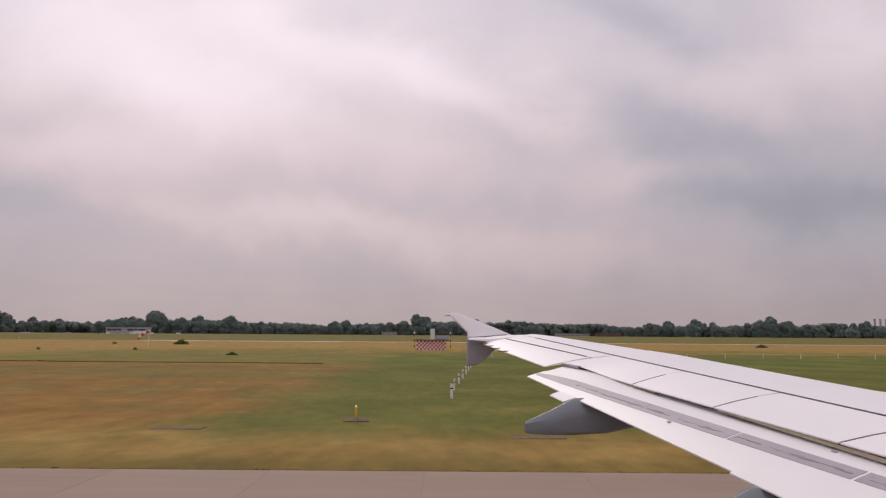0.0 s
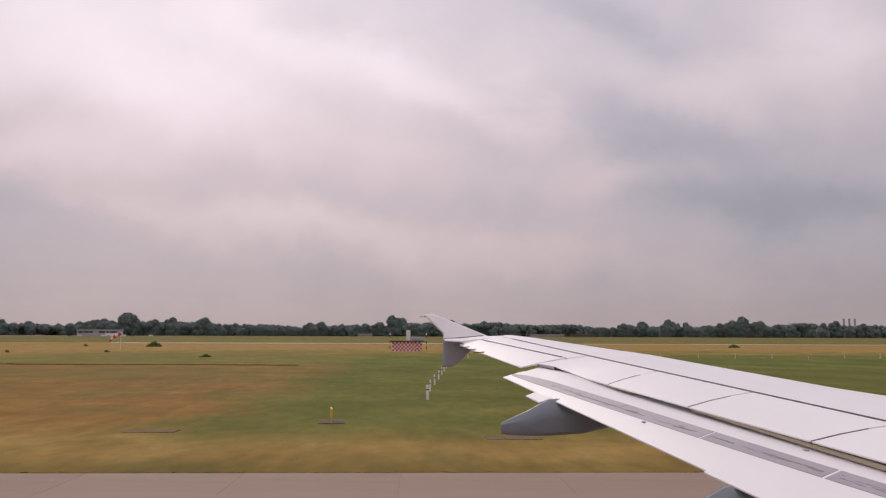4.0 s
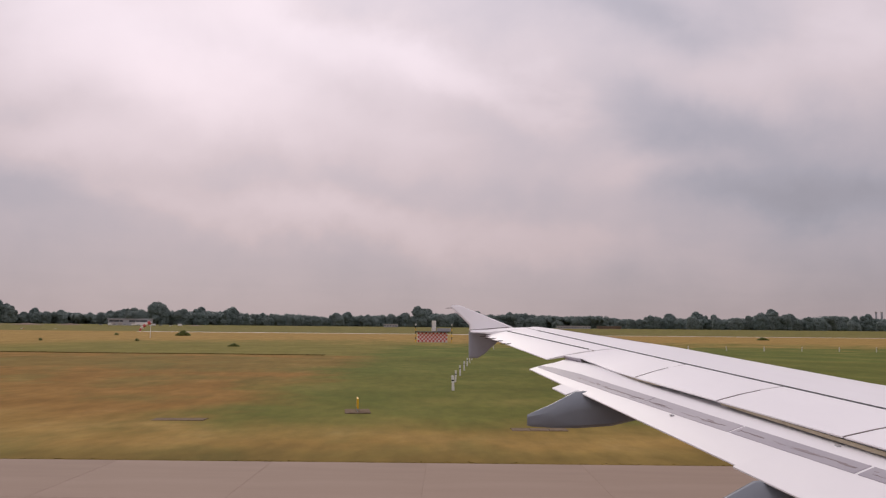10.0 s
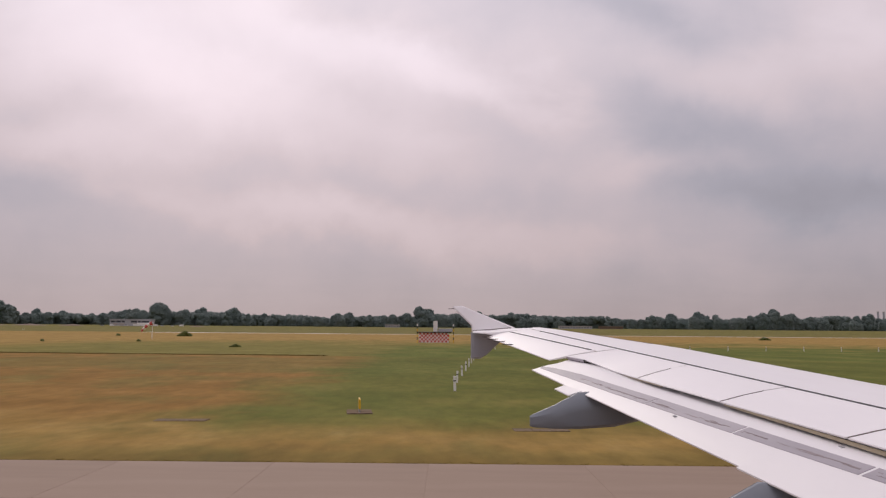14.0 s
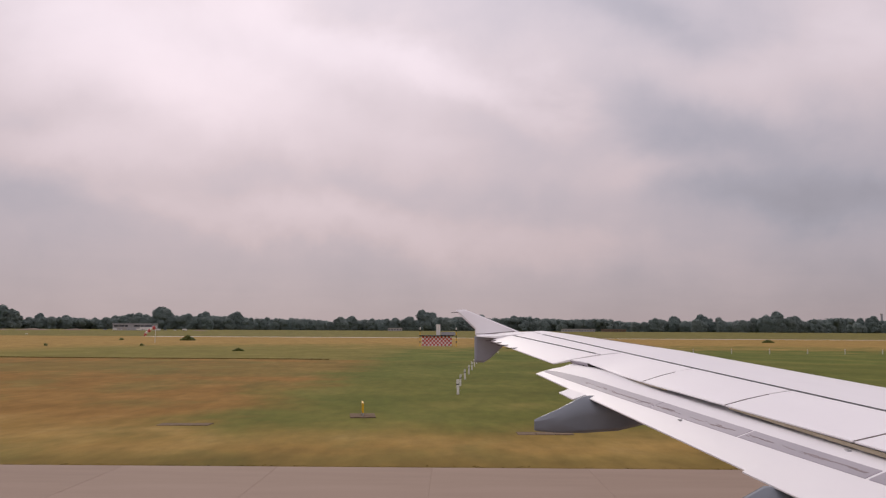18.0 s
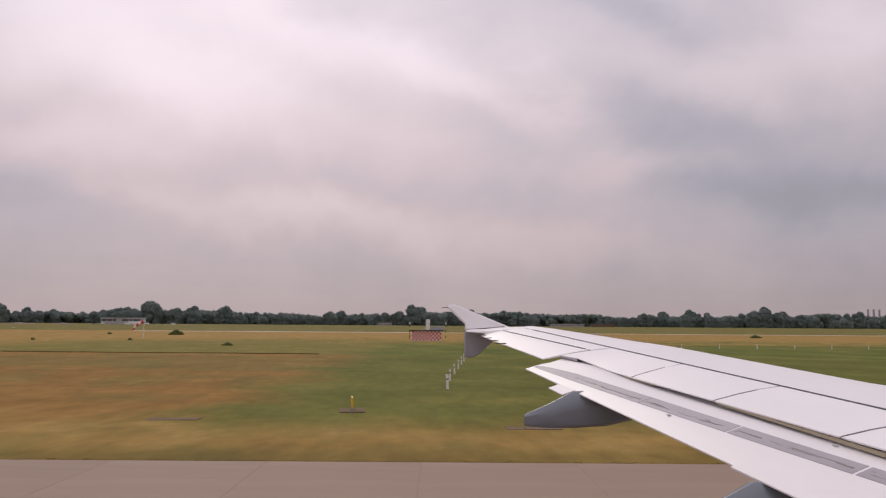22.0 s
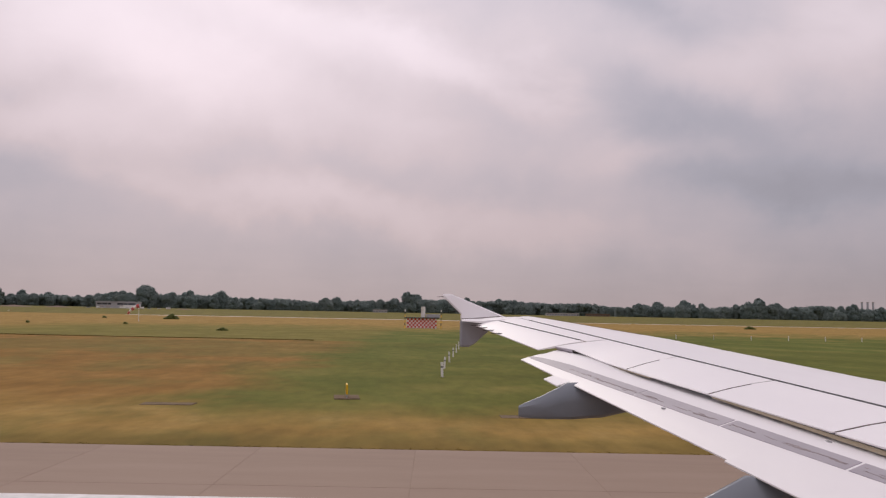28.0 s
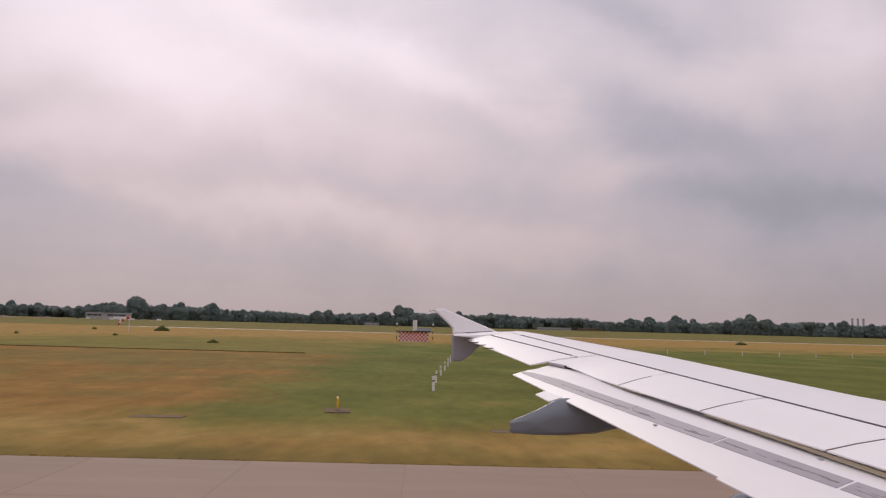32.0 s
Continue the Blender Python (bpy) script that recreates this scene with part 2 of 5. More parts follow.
# paler and bluer than leaves: distance haze is put into this colour
LEAF_HAZE = material("hazed_foliage", [(0.128, 0.180, 0.164), (0.150, 0.200, 0.182), (0.172, 0.218, 0.196)], 0.6, scale=0.5, detail=8, coarse=0.4, coarse_scale=0.09, per_object=0.26, spec=0.45)


def leafy(mt, share):
    nt = mt.node_tree
    b = nt.nodes["Principled BSDF"]
    tr, mx = nt.nodes.new("ShaderNodeBsdfTranslucent"), nt.nodes.new("ShaderNodeMixShader")
    nt.links.new(b.inputs["Base Color"].links[0].from_socket, tr.inputs[0])
    mx.inputs[0].default_value = share
    nt.links.new(b.outputs[0], mx.inputs[1])
    nt.links.new(tr.outputs[0], mx.inputs[2])
    nt.links.new(mx.outputs[0], nt.nodes["Material Output"].inputs[0])


leafy(LEAF_HAZE, 0.25)
BUSH = material("bush_foliage", [(0.095, 0.125, 0.035), (0.145, 0.165, 0.05)], 0.8, scale=1.5, spec=0.2)
# darker than the field: the shade in deep grass is painted into this colour
TALL_SHADED = material("shaded_tall_grass", [(0.105, 0.080, 0.024), (0.15, 0.105, 0.030), (0.115, 0.095, 0.026)], 0.9, scale=0.15, stretch=(0.3, 1, 1), spec=0.2)
CLAD = material("grey_cladding", [(0.34, 0.34, 0.36), (0.42, 0.42, 0.44)], 0.6, scale=0.4, stretch=(1, 1, 4))
GLASS = material("dark_glass", [(0.05, 0.06, 0.07), (0.09, 0.10, 0.11)], 0.12, scale=1)
BRICKR = material("red_brown_earth", [(0.13, 0.088, 0.058), (0.20, 0.135, 0.092)], 0.9, scale=0.5)


def meadow():
    """Mown dry airfield grass with greener bands, streaked along the runway."""
    mt = bpy.data.materials.new("airfield_grass")
    mt.use_nodes = True
    nt = mt.node_tree
    b = nt.nodes["Principled BSDF"]
    b.inputs["Roughness"].default_value = 0.95
    b.inputs["Specular IOR Level"].default_value = 0.05
    N, L = nt.nodes.new, nt.links.new
    tc = N("ShaderNodeTexCoord").outputs["Object"]

    def tex(sx, sy, scale, detail, seed):
        mp = N("ShaderNodeMapping")
        mp.inputs["Scale"].default_value = (sx, sy, 1)
        mp.inputs["Location"].default_value = (seed, seed * 1.7, 0)
        L(tc, mp.inputs[0])
        n = N("ShaderNodeTexNoise")
        n.inputs["Scale"].default_value = scale
        n.inputs["Detail"].default_value = detail
        n.inputs["Roughness"].default_value = 0.6
        L(mp.outputs[0], n.inputs["Vector"])
        return n.outputs[0]

    def ramp(v, stops):
        r = N("ShaderNodeValToRGB")
        e = r.color_ramp.elements
        while len(e) < len(stops):
            e.new(0.5)
        for k, (p, c) in zip(e, stops):
            k.position, k.color = p, (*c, 1)
        L(v, r.inputs[0])
        return r.outputs[0]

    def mix(f, a, c, mode="MIX"):
        n = N("ShaderNodeMix")
        n.data_type, n.blend_type = "RGBA", mode
        if isinstance(f, float):
            n.inputs[0].default_value = f
        else:
            L(f, n.inputs[0])
        L(a, n.inputs[6])
        L(c, n.inputs[7])
        return n.outputs[2]

    sep = N("ShaderNodeSeparateXYZ")
    L(tc, sep.inputs[0])

    def m(op, a, c=0.0, d=0.0):
        n = N("ShaderNodeMath")
        n.operation = op
        for sock, v in zip(n.inputs, (a, c, d)):
            if isinstance(v, bpy.types.NodeSocket):
                L(v, sock)
            else:
                sock.default_value = v
        return n.outputs[0]

    def step(v, a, c):
        n = N("ShaderNodeMapRange")
        n.interpolation_type = "SMOOTHSTEP"
        L(v, n.inputs[0])
        n.inputs[1].default_value, n.inputs[2].default_value = a, c
        return n.outputs[0]

    # straw, orange-brown and green growth, each with its own mottling; mowing streaks run along the runway
    streak = tex(0.045, 0.13, 1.0, 8.0, 3.1)
    mott = tex(0.30, 0.13, 1.0, 9.0, 6.3)
    both = m("ADD", m("MULTIPLY", streak, 0.42), m("MULTIPLY", mott, 0.58))
    brown = ramp(both, [(0.32, (0.192, 0.107, 0.029)), (0.45, (0.230, 0.130, 0.036)), (0.55, (0.262, 0.150, 0.044)), (0.70, (0.33, 0.200, 0.068))])
    straw = ramp(both, [(0.34, (0.215, 0.140, 0.040)), (0.47, (0.285, 0.186, 0.055)), (0.57, (0.345, 0.230, 0.074)), (0.68, (0.42, 0.30, 0.115))])
    green = ramp(tex(0.12, 0.09, 1.0, 8.0, 8.7), [(0.32, (0.084, 0.091, 0.026)), (0.47, (0.122, 0.124, 0.035)), (0.58, (0.162, 0.152, 0.045)), (0.72, (0.24, 0.205, 0.068))])
    # distance from the paving, its zones blurred by broad noise
    wobble = tex(0.016, 0.05, 1.0, 5.0, 1.4)
    fine = tex(0.20, 0.12, 1.0, 6.0, 11.0)
    dist = m("SUBTRACT", sep.outputs[1], 27.95)
    y = m("MULTIPLY", dist, m("ADD", m("MULTIPLY", m("SUBTRACT", wobble, 0.5), 0.9), m("MULTIPLY_ADD", m("SUBTRACT", fine, 0.5), 1.1, 1.0)))
    x = m("MULTIPLY_ADD", m("SUBTRACT", wobble, 0.5), 60.0, sep.outputs[0])

    def zone(a, c, d, e):
        return m("MULTIPLY", step(y, a, c), m("SUBTRACT", 1.0, step(y, d, e)))

    col = brown
    col = mix(m("MULTIPLY", zone(1.0, 3.0, 8.0, 17.0), 0.75), col, straw)
    col = mix(m("MULTIPLY", m("SUBTRACT", 1.0, step(y, 1.2, 5.0)), 0.45), col, green)
    patch = step(tex(0.13, 0.075, 1.0, 7.0, 4.4), 0.47, 0.66)
    col = mix(m("MULTIPLY", patch, 0.46), col, green)
    col = mix(m("MULTIPLY", zone(42.0, 56.0, 74.0, 90.0), 0.42), col, green)
    # bare trampled earth beside the marker light
    bare = N("ShaderNodeMapping")
    bare.inputs["Location"].default_value = (14.2 / 4.6, -32.0 / 2.1, 0)
    bare.inputs["Scale"].default_value = (1 / 4.6, 1 / 2.1, 1)
    L(tc, bare.inputs[0])
    far = N("ShaderNodeVectorMath")
    far.operation = "LENGTH"
    L(bare.outputs[0], far.inputs[0])
    spot = m("SUBTRACT", 1.0, step(m("MULTIPLY_ADD", m("SUBTRACT", tex(0.7, 0.5, 1.0, 6.0, 9.1), 0.5), 2.6, far.outputs["Value"]), 0.55, 1.15))
    earth = ramp(tex(1.6, 0.9, 1.0, 7.0, 2.9), [(0.35, (0.115, 0.065, 0.030)), (0.52, (0.185, 0.115, 0.058)), (0.68, (0.28, 0.195, 0.115))])
    col = mix(m("MULTIPLY", spot, 0.8), col, earth)
    # trodden track from the paved stub to the banded posts
    along = m("ADD", m("MULTIPLY_ADD", m("SUBTRACT", sep.outputs[1], 44.0), 0.06, sep.outputs[0]), 51.0)
    path = m("MULTIPLY", m("SUBTRACT", 1.0, step(m("ABSOLUTE", m("MULTIPLY_ADD", m("SUBTRACT", fine, 0.5), 5.0, along)), 1.8, 4.0)), m("MULTIPLY", step(sep.outputs[1], 42.0, 46.0), m("SUBTRACT", 1.0, step(sep.outputs[1], 105.0, 150.0))))
    col = mix(m("MULTIPLY", path, 0.55), col, earth)
    # unmown growth behind the mowing edge: straw on one side, green on the other
    beyond = step(m("SUBTRACT", sep.outputs[1], m("MULTIPLY", sep.outputs[0], -0.085)), 121.0, 127.0)
    col = mix(beyond, col, straw)
    mid = m("MULTIPLY", m("MULTIPLY", beyond, m("SUBTRACT", 1.0, step(y, 165.0, 240.0))), step(x, -75.0, -35.0))
    lively = ramp(tex(0.10, 0.07, 1.0, 8.0, 7.7), [(0.32, (0.070, 0.096, 0.020)), (0.47, (0.098, 0.126, 0.026)), (0.60, (0.132, 0.150, 0.035)), (0.72, (0.195, 0.18, 0.050))])
    col = mix(m("MULTIPLY", mid, 0.62), col, lively)
    # greener ground past the row of posts
    lush = m("MULTIPLY", step(m("ADD", m("MULTIPLY_ADD", m("SUBTRACT", wobble, 0.5), 20.0, sep.outputs[0]), m("MULTIPLY", m("SUBTRACT", fine, 0.5), 15.0)), 24.0, 33.0), zone(3.0, 15.0, 150.0, 175.0))
    col = mix(m("MULTIPLY", lush, 0.82), col, lively)
    # dull green meadow before the trees
    col = mix(m("MULTIPLY", step(sep.outputs[1], 500.0, 530.0), 0.85), col, green)
    clump = ramp(tex(1.1, 0.42, 1.0, 9.0, 5.5), [(0.3, (0.82, 0.83, 0.84)), (0.5, (0.98, 0.98, 0.98)), (0.72, (1.15, 1.14, 1.12))])
    col = mix(1.0, col, clump, "MULTIPLY")
    L(col, b.inputs["Base Color"])
    bp = N("ShaderNodeBump")
    bp.inputs["Strength"].default_value = 0.3
    bp.inputs["Distance"].default_value = 0.05
    L(tex(1.0, 1.5, 4.0, 5.0, 2.2), bp.inputs["Height"])
    L(bp.outputs[0], b.inputs["Normal"])
    return mt


GRASS = meadow()


# ---- mesh helpers ----
def obj(name, verts, faces, mat, parent=None, label="", smooth=False, location=None):
    me = bpy.data.meshes.new(name)
    me.from_pydata([tuple(v) for v in verts], [], faces)
    bm = bmesh.new()
    bm.from_mesh(me)
    bmesh.ops.recalc_face_normals(bm, faces=bm.faces)
    bm.to_mesh(me)
    bm.free()
    me.materials.append(mat)
    if smooth:
        me.polygons.foreach_set("use_smooth", [True] * len(me.polygons))
        me.set_sharp_from_angle(angle=radians(38))
    ob = new(name, me)
    if parent is not None:
        ob.parent = parent
    if location:
        ob.location = location
    return tagged(ob, label)


def part(name, bm, mat, parent, label="", bevel=0.0, smooth=False):
    if bevel:
        bmesh.ops.bevel(bm, geom=list(bm.edges), offset=bevel, segments=2, profile=0.6, affect="EDGES", clamp_overlap=True)
    me = bpy.data.meshes.new(name)
    bmesh.ops.recalc_face_normals(bm, faces=bm.faces)
    bm.to_mesh(me)
    bm.free()
    me.materials.append(mat)
    if smooth:
        me.polygons.foreach_set("use_smooth", [True] * len(me.polygons))
        me.set_sharp_from_angle(angle=radians(40))
    ob = new(name, me)
    ob.parent = parent
    return tagged(ob, label)


def thing(name, label, category, at=(0, 0, 0), turn=0.0, group="", kind=""):
    ob = tagged(new(name), label, category, group, kind)
    ob.matrix_basis = pose(*at, 0, 0, turn)
    return ob


def box(x0, x1, y0, y1, z0, z1):
    bm = bmesh.new()
    add_box(bm, x0, x1, y0, y1, z0, z1)
    return bm


def add_box(bm, x0, x1, y0, y1, z0, z1):
    v = [bm.verts.new((x, y, z)) for z in (z0, z1) for x, y in ((x0, y0), (x1, y0), (x1, y1), (x0, y1))]
    for f in ((3, 2, 1, 0), (4, 5, 6, 7), (0, 1, 5, 4), (1, 2, 6, 5), (2, 3, 7, 6), (3, 0, 4, 7)):
        bm.faces.new([v[i] for i in f])


def rod(p, q, r0, r1=None, n=10):
    bm = bmesh.new()
    add_rod(bm, p, q, r0, r1, n)
    return bm


def add_rod(bm, p, q, r0, r1=None, n=10):
    p, q = Vector(p), Vector(q)
    r1 = r0 if r1 is None else r1
    turn = (q - p).to_track_quat("Z", "Y").to_matrix()
    rings = []
    for c, r in ((p, r0), (q, r1)):
        rings.append([bm.verts.new(c + turn @ Vector((r * math.cos(2 * math.pi * i / n), r * math.sin(2 * math.pi * i / n), 0))) for i in range(n)])
    for i in range(n):
        j = (i + 1) % n
        bm.faces.new((rings[0][i], rings[0][j], rings[1][j], rings[1][i]))
    bm.faces.new(rings[0][::-1])
    bm.faces.new(rings[1])


def loft(sections, closed=True, caps=True):
    """A skin over equal rows of points."""
    n = len(sections[0])
    verts = [p for s in sections for p in s]
    faces = []
    for k in range(len(sections) - 1):
        for i in range(n if closed else n - 1):
            j = (i + 1) % n
            faces.append((k * n + i, k * n + j, (k + 1) * n + j, (k + 1) * n + i))
    if caps:
        faces += [tuple(range(n - 1, -1, -1)), tuple((len(sections) - 1) * n + i for i in range(n))]
    return verts, faces


# ---- ground, runway ----
def rise(y):
    """Height of the ground: level on the airfield, rising a little towards the trees."""
    return 4.2 * min(1.0, max(0.0, (y - 520) / 680))


def build_ground():
    s = 4600.0
    ys = [-s, 27.3, 60, 120, 240, 520, 900, 1200, s]
    xs = [-s, -900, -300, -100, 0, 100, 300, 900, s]
    verts = [(x, y, rise(y)) for y in ys for x in xs]
    n = len(xs)
    faces = [(r * n + c, r * n + c + 1, (r + 1) * n + c + 1, (r + 1) * n + c) for r in range(len(ys) - 1) for c in range(n - 1)]
    g = obj("ground", verts, faces, GRASS)
    tagged(g, "dry mown airfield grass with greener bands", "grass field", kind="structure")
    # far paved strip, its grazing sheen put into the pale colour
    y0, y1 = 488, 503
    v = [(-150, y0, 0.03), (1500, y0, 0.03), (1500, y1, 0.03), (-150, y1, 0.03)]
    v += [(x, y, -0.2) for x, y, z in v]
    f = [(0, 1, 2, 3), (4, 7, 6, 5), (0, 4, 5, 1), (1, 5, 6, 2), (2, 6, 7, 3), (3, 7, 4, 0)]
    tagged(obj("parallel_runway", v, f, FARPAVE_SHEEN), "pale concrete parallel runway strip across the grass, sheen in its colour", "road", kind="structure")


build_ground()


def build_taxiway(ctrl, mark, label):
    """Dark taxiway that leaves the runway and runs away across the grass, wide at its mouth."""
    ctrl = [Vector(p) for p in ctrl]
    line = []
    for k in range(len(ctrl) - 1):
        p0, p1, p2, p3 = ctrl[max(k - 1, 0)], ctrl[k], ctrl[k + 1], ctrl[min(k + 2, len(ctrl) - 1)]
        for j in range(12):
            t = j / 12
            line.append(0.5 * ((2 * p1) + (p2 - p0) * t + (2 * p0 - 5 * p1 + 4 * p2 - p3) * t * t + (3 * p1 - p0 - 3 * p2 + p3) * t ** 3))
    line.append(ctrl[-1])

    def ribbon(name, a, b, z, mat, parent=None, label="", i0=0, i1=None, thick=0.2, flare=0.0):
        rows = []
        for i in range(i0, i1 if i1 is not None else len(line)):
            d = (line[min(i + 1, len(line) - 1)] - line[max(i - 1, 0)]).normalized()
            n = Vector((-d.y, d.x))
            w = 1.0 + flare * max(0.0, 1.0 - i / 11.0) ** 2.2
            p, q = line[i] + n * a * w, line[i] + n * b * w
            rows.append([(p.x, max(p.y, 27.97), z), (q.x, max(q.y, 27.97), z), (q.x, max(q.y, 27.97), z - thick), (p.x, max(p.y, 27.97), z - thick)])
        v, f = loft(rows)
        return obj(name, v, f, mat, parent, label)

    tw = tagged(ribbon("taxiway", -15, 15, 0.035, ASPHALT, flare=2.4), label, "taxiway", kind="structure")
    ribbon("centre_line", -0.25, 0.25, 0.045, YLINE, tw, "yellow painted taxiway centre line", thick=0.006)
    for s in (-13.2, 12.7):
        ribbon("edge_line", s, s + 0.5, 0.045, YLINE, tw, "yellow painted taxiway edge line", i0=12, thick=0.006)
    for a, b in ((2.5, 9.5), (-9.5, -2.5)):
        ribbon("red_marking", a, b, 0.047, REDLINE, tw, "red painted holding marking", mark, mark + 3, thick=0.006)
        for c in (0.25, 0.55):
            ribbon("white_marking_bar", a + (b - a) * c, a + (b - a) * (c + 0.15), 0.056, LINEP, tw, "white unreadable bar in the red marking", mark, mark + 2, thick=0.006)


build_taxiway(((-316, 22), (-300, 60), (-282, 113), (-262, 200), (-241, 300), (-222, 400)), 24, "dark grey asphalt taxiway leaving the runway across the grass")
build_taxiway(((314, 22), (327, 50), (342, 95), (368, 180), (400, 290), (430, 400)), 22, "dark grey asphalt taxiway beside the red and white mast")

EDGE = 27.95


def build_stub():
    """Short dark access strip that ends in the grass, its border ragged."""
    rng, rows = random.Random(14), []
    for i in range(15):
        y = EDGE + 0.02 + 16.0 * i / 14
        c = -51.8 + 0.045 * (y - EDGE)
        w = 2.5 + 1.6 * max(0.0, 1 - i / 4) ** 2
        a, b = c - w + rng.uniform(-0.12, 0.12), c + w + rng.uniform(-0.12, 0.12)
        rows.append([(a, y, 0.035), (b, y, 0.035), (b, y, -0.15), (a, y, -0.15)])
    v, f = loft(rows)
    tagged(obj("access_strip", v, f, ASPHALT), "short dark asphalt strip ending in dry grass", "paving", kind="structure")


build_stub()


def build_runway():
    run = tagged(new("runway"), "grey-brown concrete runway with sawn joints and worn white edge line", "runway", kind="structure")
    under = obj("runway_bed", [(-600, -EDGE, 0.043), (600, -EDGE, 0.043), (600, EDGE - 0.02, 0.043), (-600, EDGE - 0.02, 0.043), (-600, -EDGE, -0.4), (600, -EDGE, -0.4), (600, EDGE, -0.4), (-600, EDGE, -0.4)],
                [(0, 1, 2, 3), (4, 7, 6, 5), (0, 4, 5, 1), (1, 5, 6, 2), (2, 6, 7, 3), (3, 7, 4, 0)], CONCRETE, run)
    # slabs near the eye, each on its own, with open joints
    rows = [(EDGE - 5.6, EDGE), (EDGE - 11.2, EDGE - 5.62), (EDGE - 16.8, EDGE - 11.22), (EDGE - 22.4, EDGE - 16.82)]
    shapes = {}
    for k, (y0, y1) in enumerate(rows):
        w, h = 5.0, 0.05
        a, c = y0, y1
        pts = ((0.005, a), (w - 0.005, a), (w - 0.005, c), (0.005, c))
        v = [(x, y, 0.021) for x, y in pts] + [(x, y, h - 0.006) for x, y in pts]
        v += [(x + (0.006 if x < 1 else -0.006), y + (0.006 if y == a else -0.006), h) for x, y in pts]
        f = [(8, 9, 10, 11)] + [(i, (i + 1) % 4, (i + 1) % 4 + 4, i + 4) for i in range(4)] + [(i + 4, (i + 1) % 4 + 4, (i + 1) % 4 + 8, i + 8) for i in range(4)]
        for i in range(-9, 9):
            if k not in shapes:
                ob = obj("concrete_slab", v, f, CONCRETE, run)
                shapes[k] = ob.data
            else:
                ob = new("concrete_slab", shapes[k])
                ob.parent = run
            ob.location = (40 + i * w, 0, 0.0)
    # dark earth along the grass edge, with the shadow of its lip painted in
    n, rng = 160, random.Random(8)
    a = [(STAND - 40 + 80 * j / n, EDGE + 0.004, 0.030) for j in range(n + 1)]
    b = [(STAND - 40 + 80 * j / n, EDGE + 0.035 + 0.05 * rng.random(), 0.012) for j in range(n + 1)]
    obj("shaded_earth_edge", a + b, [(j, n + 1 + j, n + 2 + j, j + 1) for j in range(n)], SOIL_SHADE, run, "thin dark line of earth and painted grass-lip shadow beside the paving")
    # worn edge line in lengths
    for i in range(-8, 9):
        n = 24
        rng = random.Random(40 + i)
        top = [(-5 + 10 * j / n, 20.15 + 0.9 + rng.uniform(-0.015, 0.015), 0.054) for j in range(n + 1)]
        bot = [(-5 + 10 * j / n, 20.15 + rng.uniform(-0.015, 0.015), 0.054) for j in range(n + 1)]
        v = top + bot
        f = [(j, n + 1 + j, n + 2 + j, j + 1) for j in range(n)]
        ob = obj("edge_line", v, f, LINEP, run, "worn white painted runway edge line")
        ob.location = (40 + i * 10, 0, 0)


build_runway()


# ---- the aeroplane ----
# straight lines along the wing: span station -> point
def span_line(p, q):
    p, q = Vector(p), Vector(q)
    return lambda s: p + (q - p) * ((s - p.y) / (q.y - p.y))


def SPOILER_TE(s):
    """The trailing edge of the spoilers, drooped a little inboard of its outer end."""
    k = min(1.0, max(0.0, (13.05 - s) / 1.3))
    q = span_line((1.89, 13.0, 4.01), (3.13, 8.1, 3.63))(s)
    return q + Vector((0, 0, -(0.041 - 0.0035 * (13.0 - s)) * k * k * (3 - 2 * k)))


SPAR = span_line((1.57, 16.2, 4.41), (3.74, 8.6, 3.778))
FLAP_TE = span_line((1.18, 13.05, 3.86), (2.35, 8.3, 3.35))
FLAP_LE = span_line((1.77, 13.25, 3.985), (3.20, 8.1, 3.565))
HINGE = span_line((1.13, 16.3, 4.37), (2.05, 13.3, 4.14))
AIL_TE = span_line((0.70, 16.4, 4.28), (1.45, 13.1, 3.99))


def nose(s):
    """The front edge of the upper skin."""
    if s > 13.4:
        k = (s - 13.4) / 3.2
        return Vector((3.42 - 1.60 * k, s, 4.170 + 0.284 * k))
    k = (13.4 - s) / 2.8
    return Vector((3.42 + 1.44 * k, s, 4.170 - 0.330 * min(k, 1.0) - 0.22 * max(k - 1.0, 0.0)))


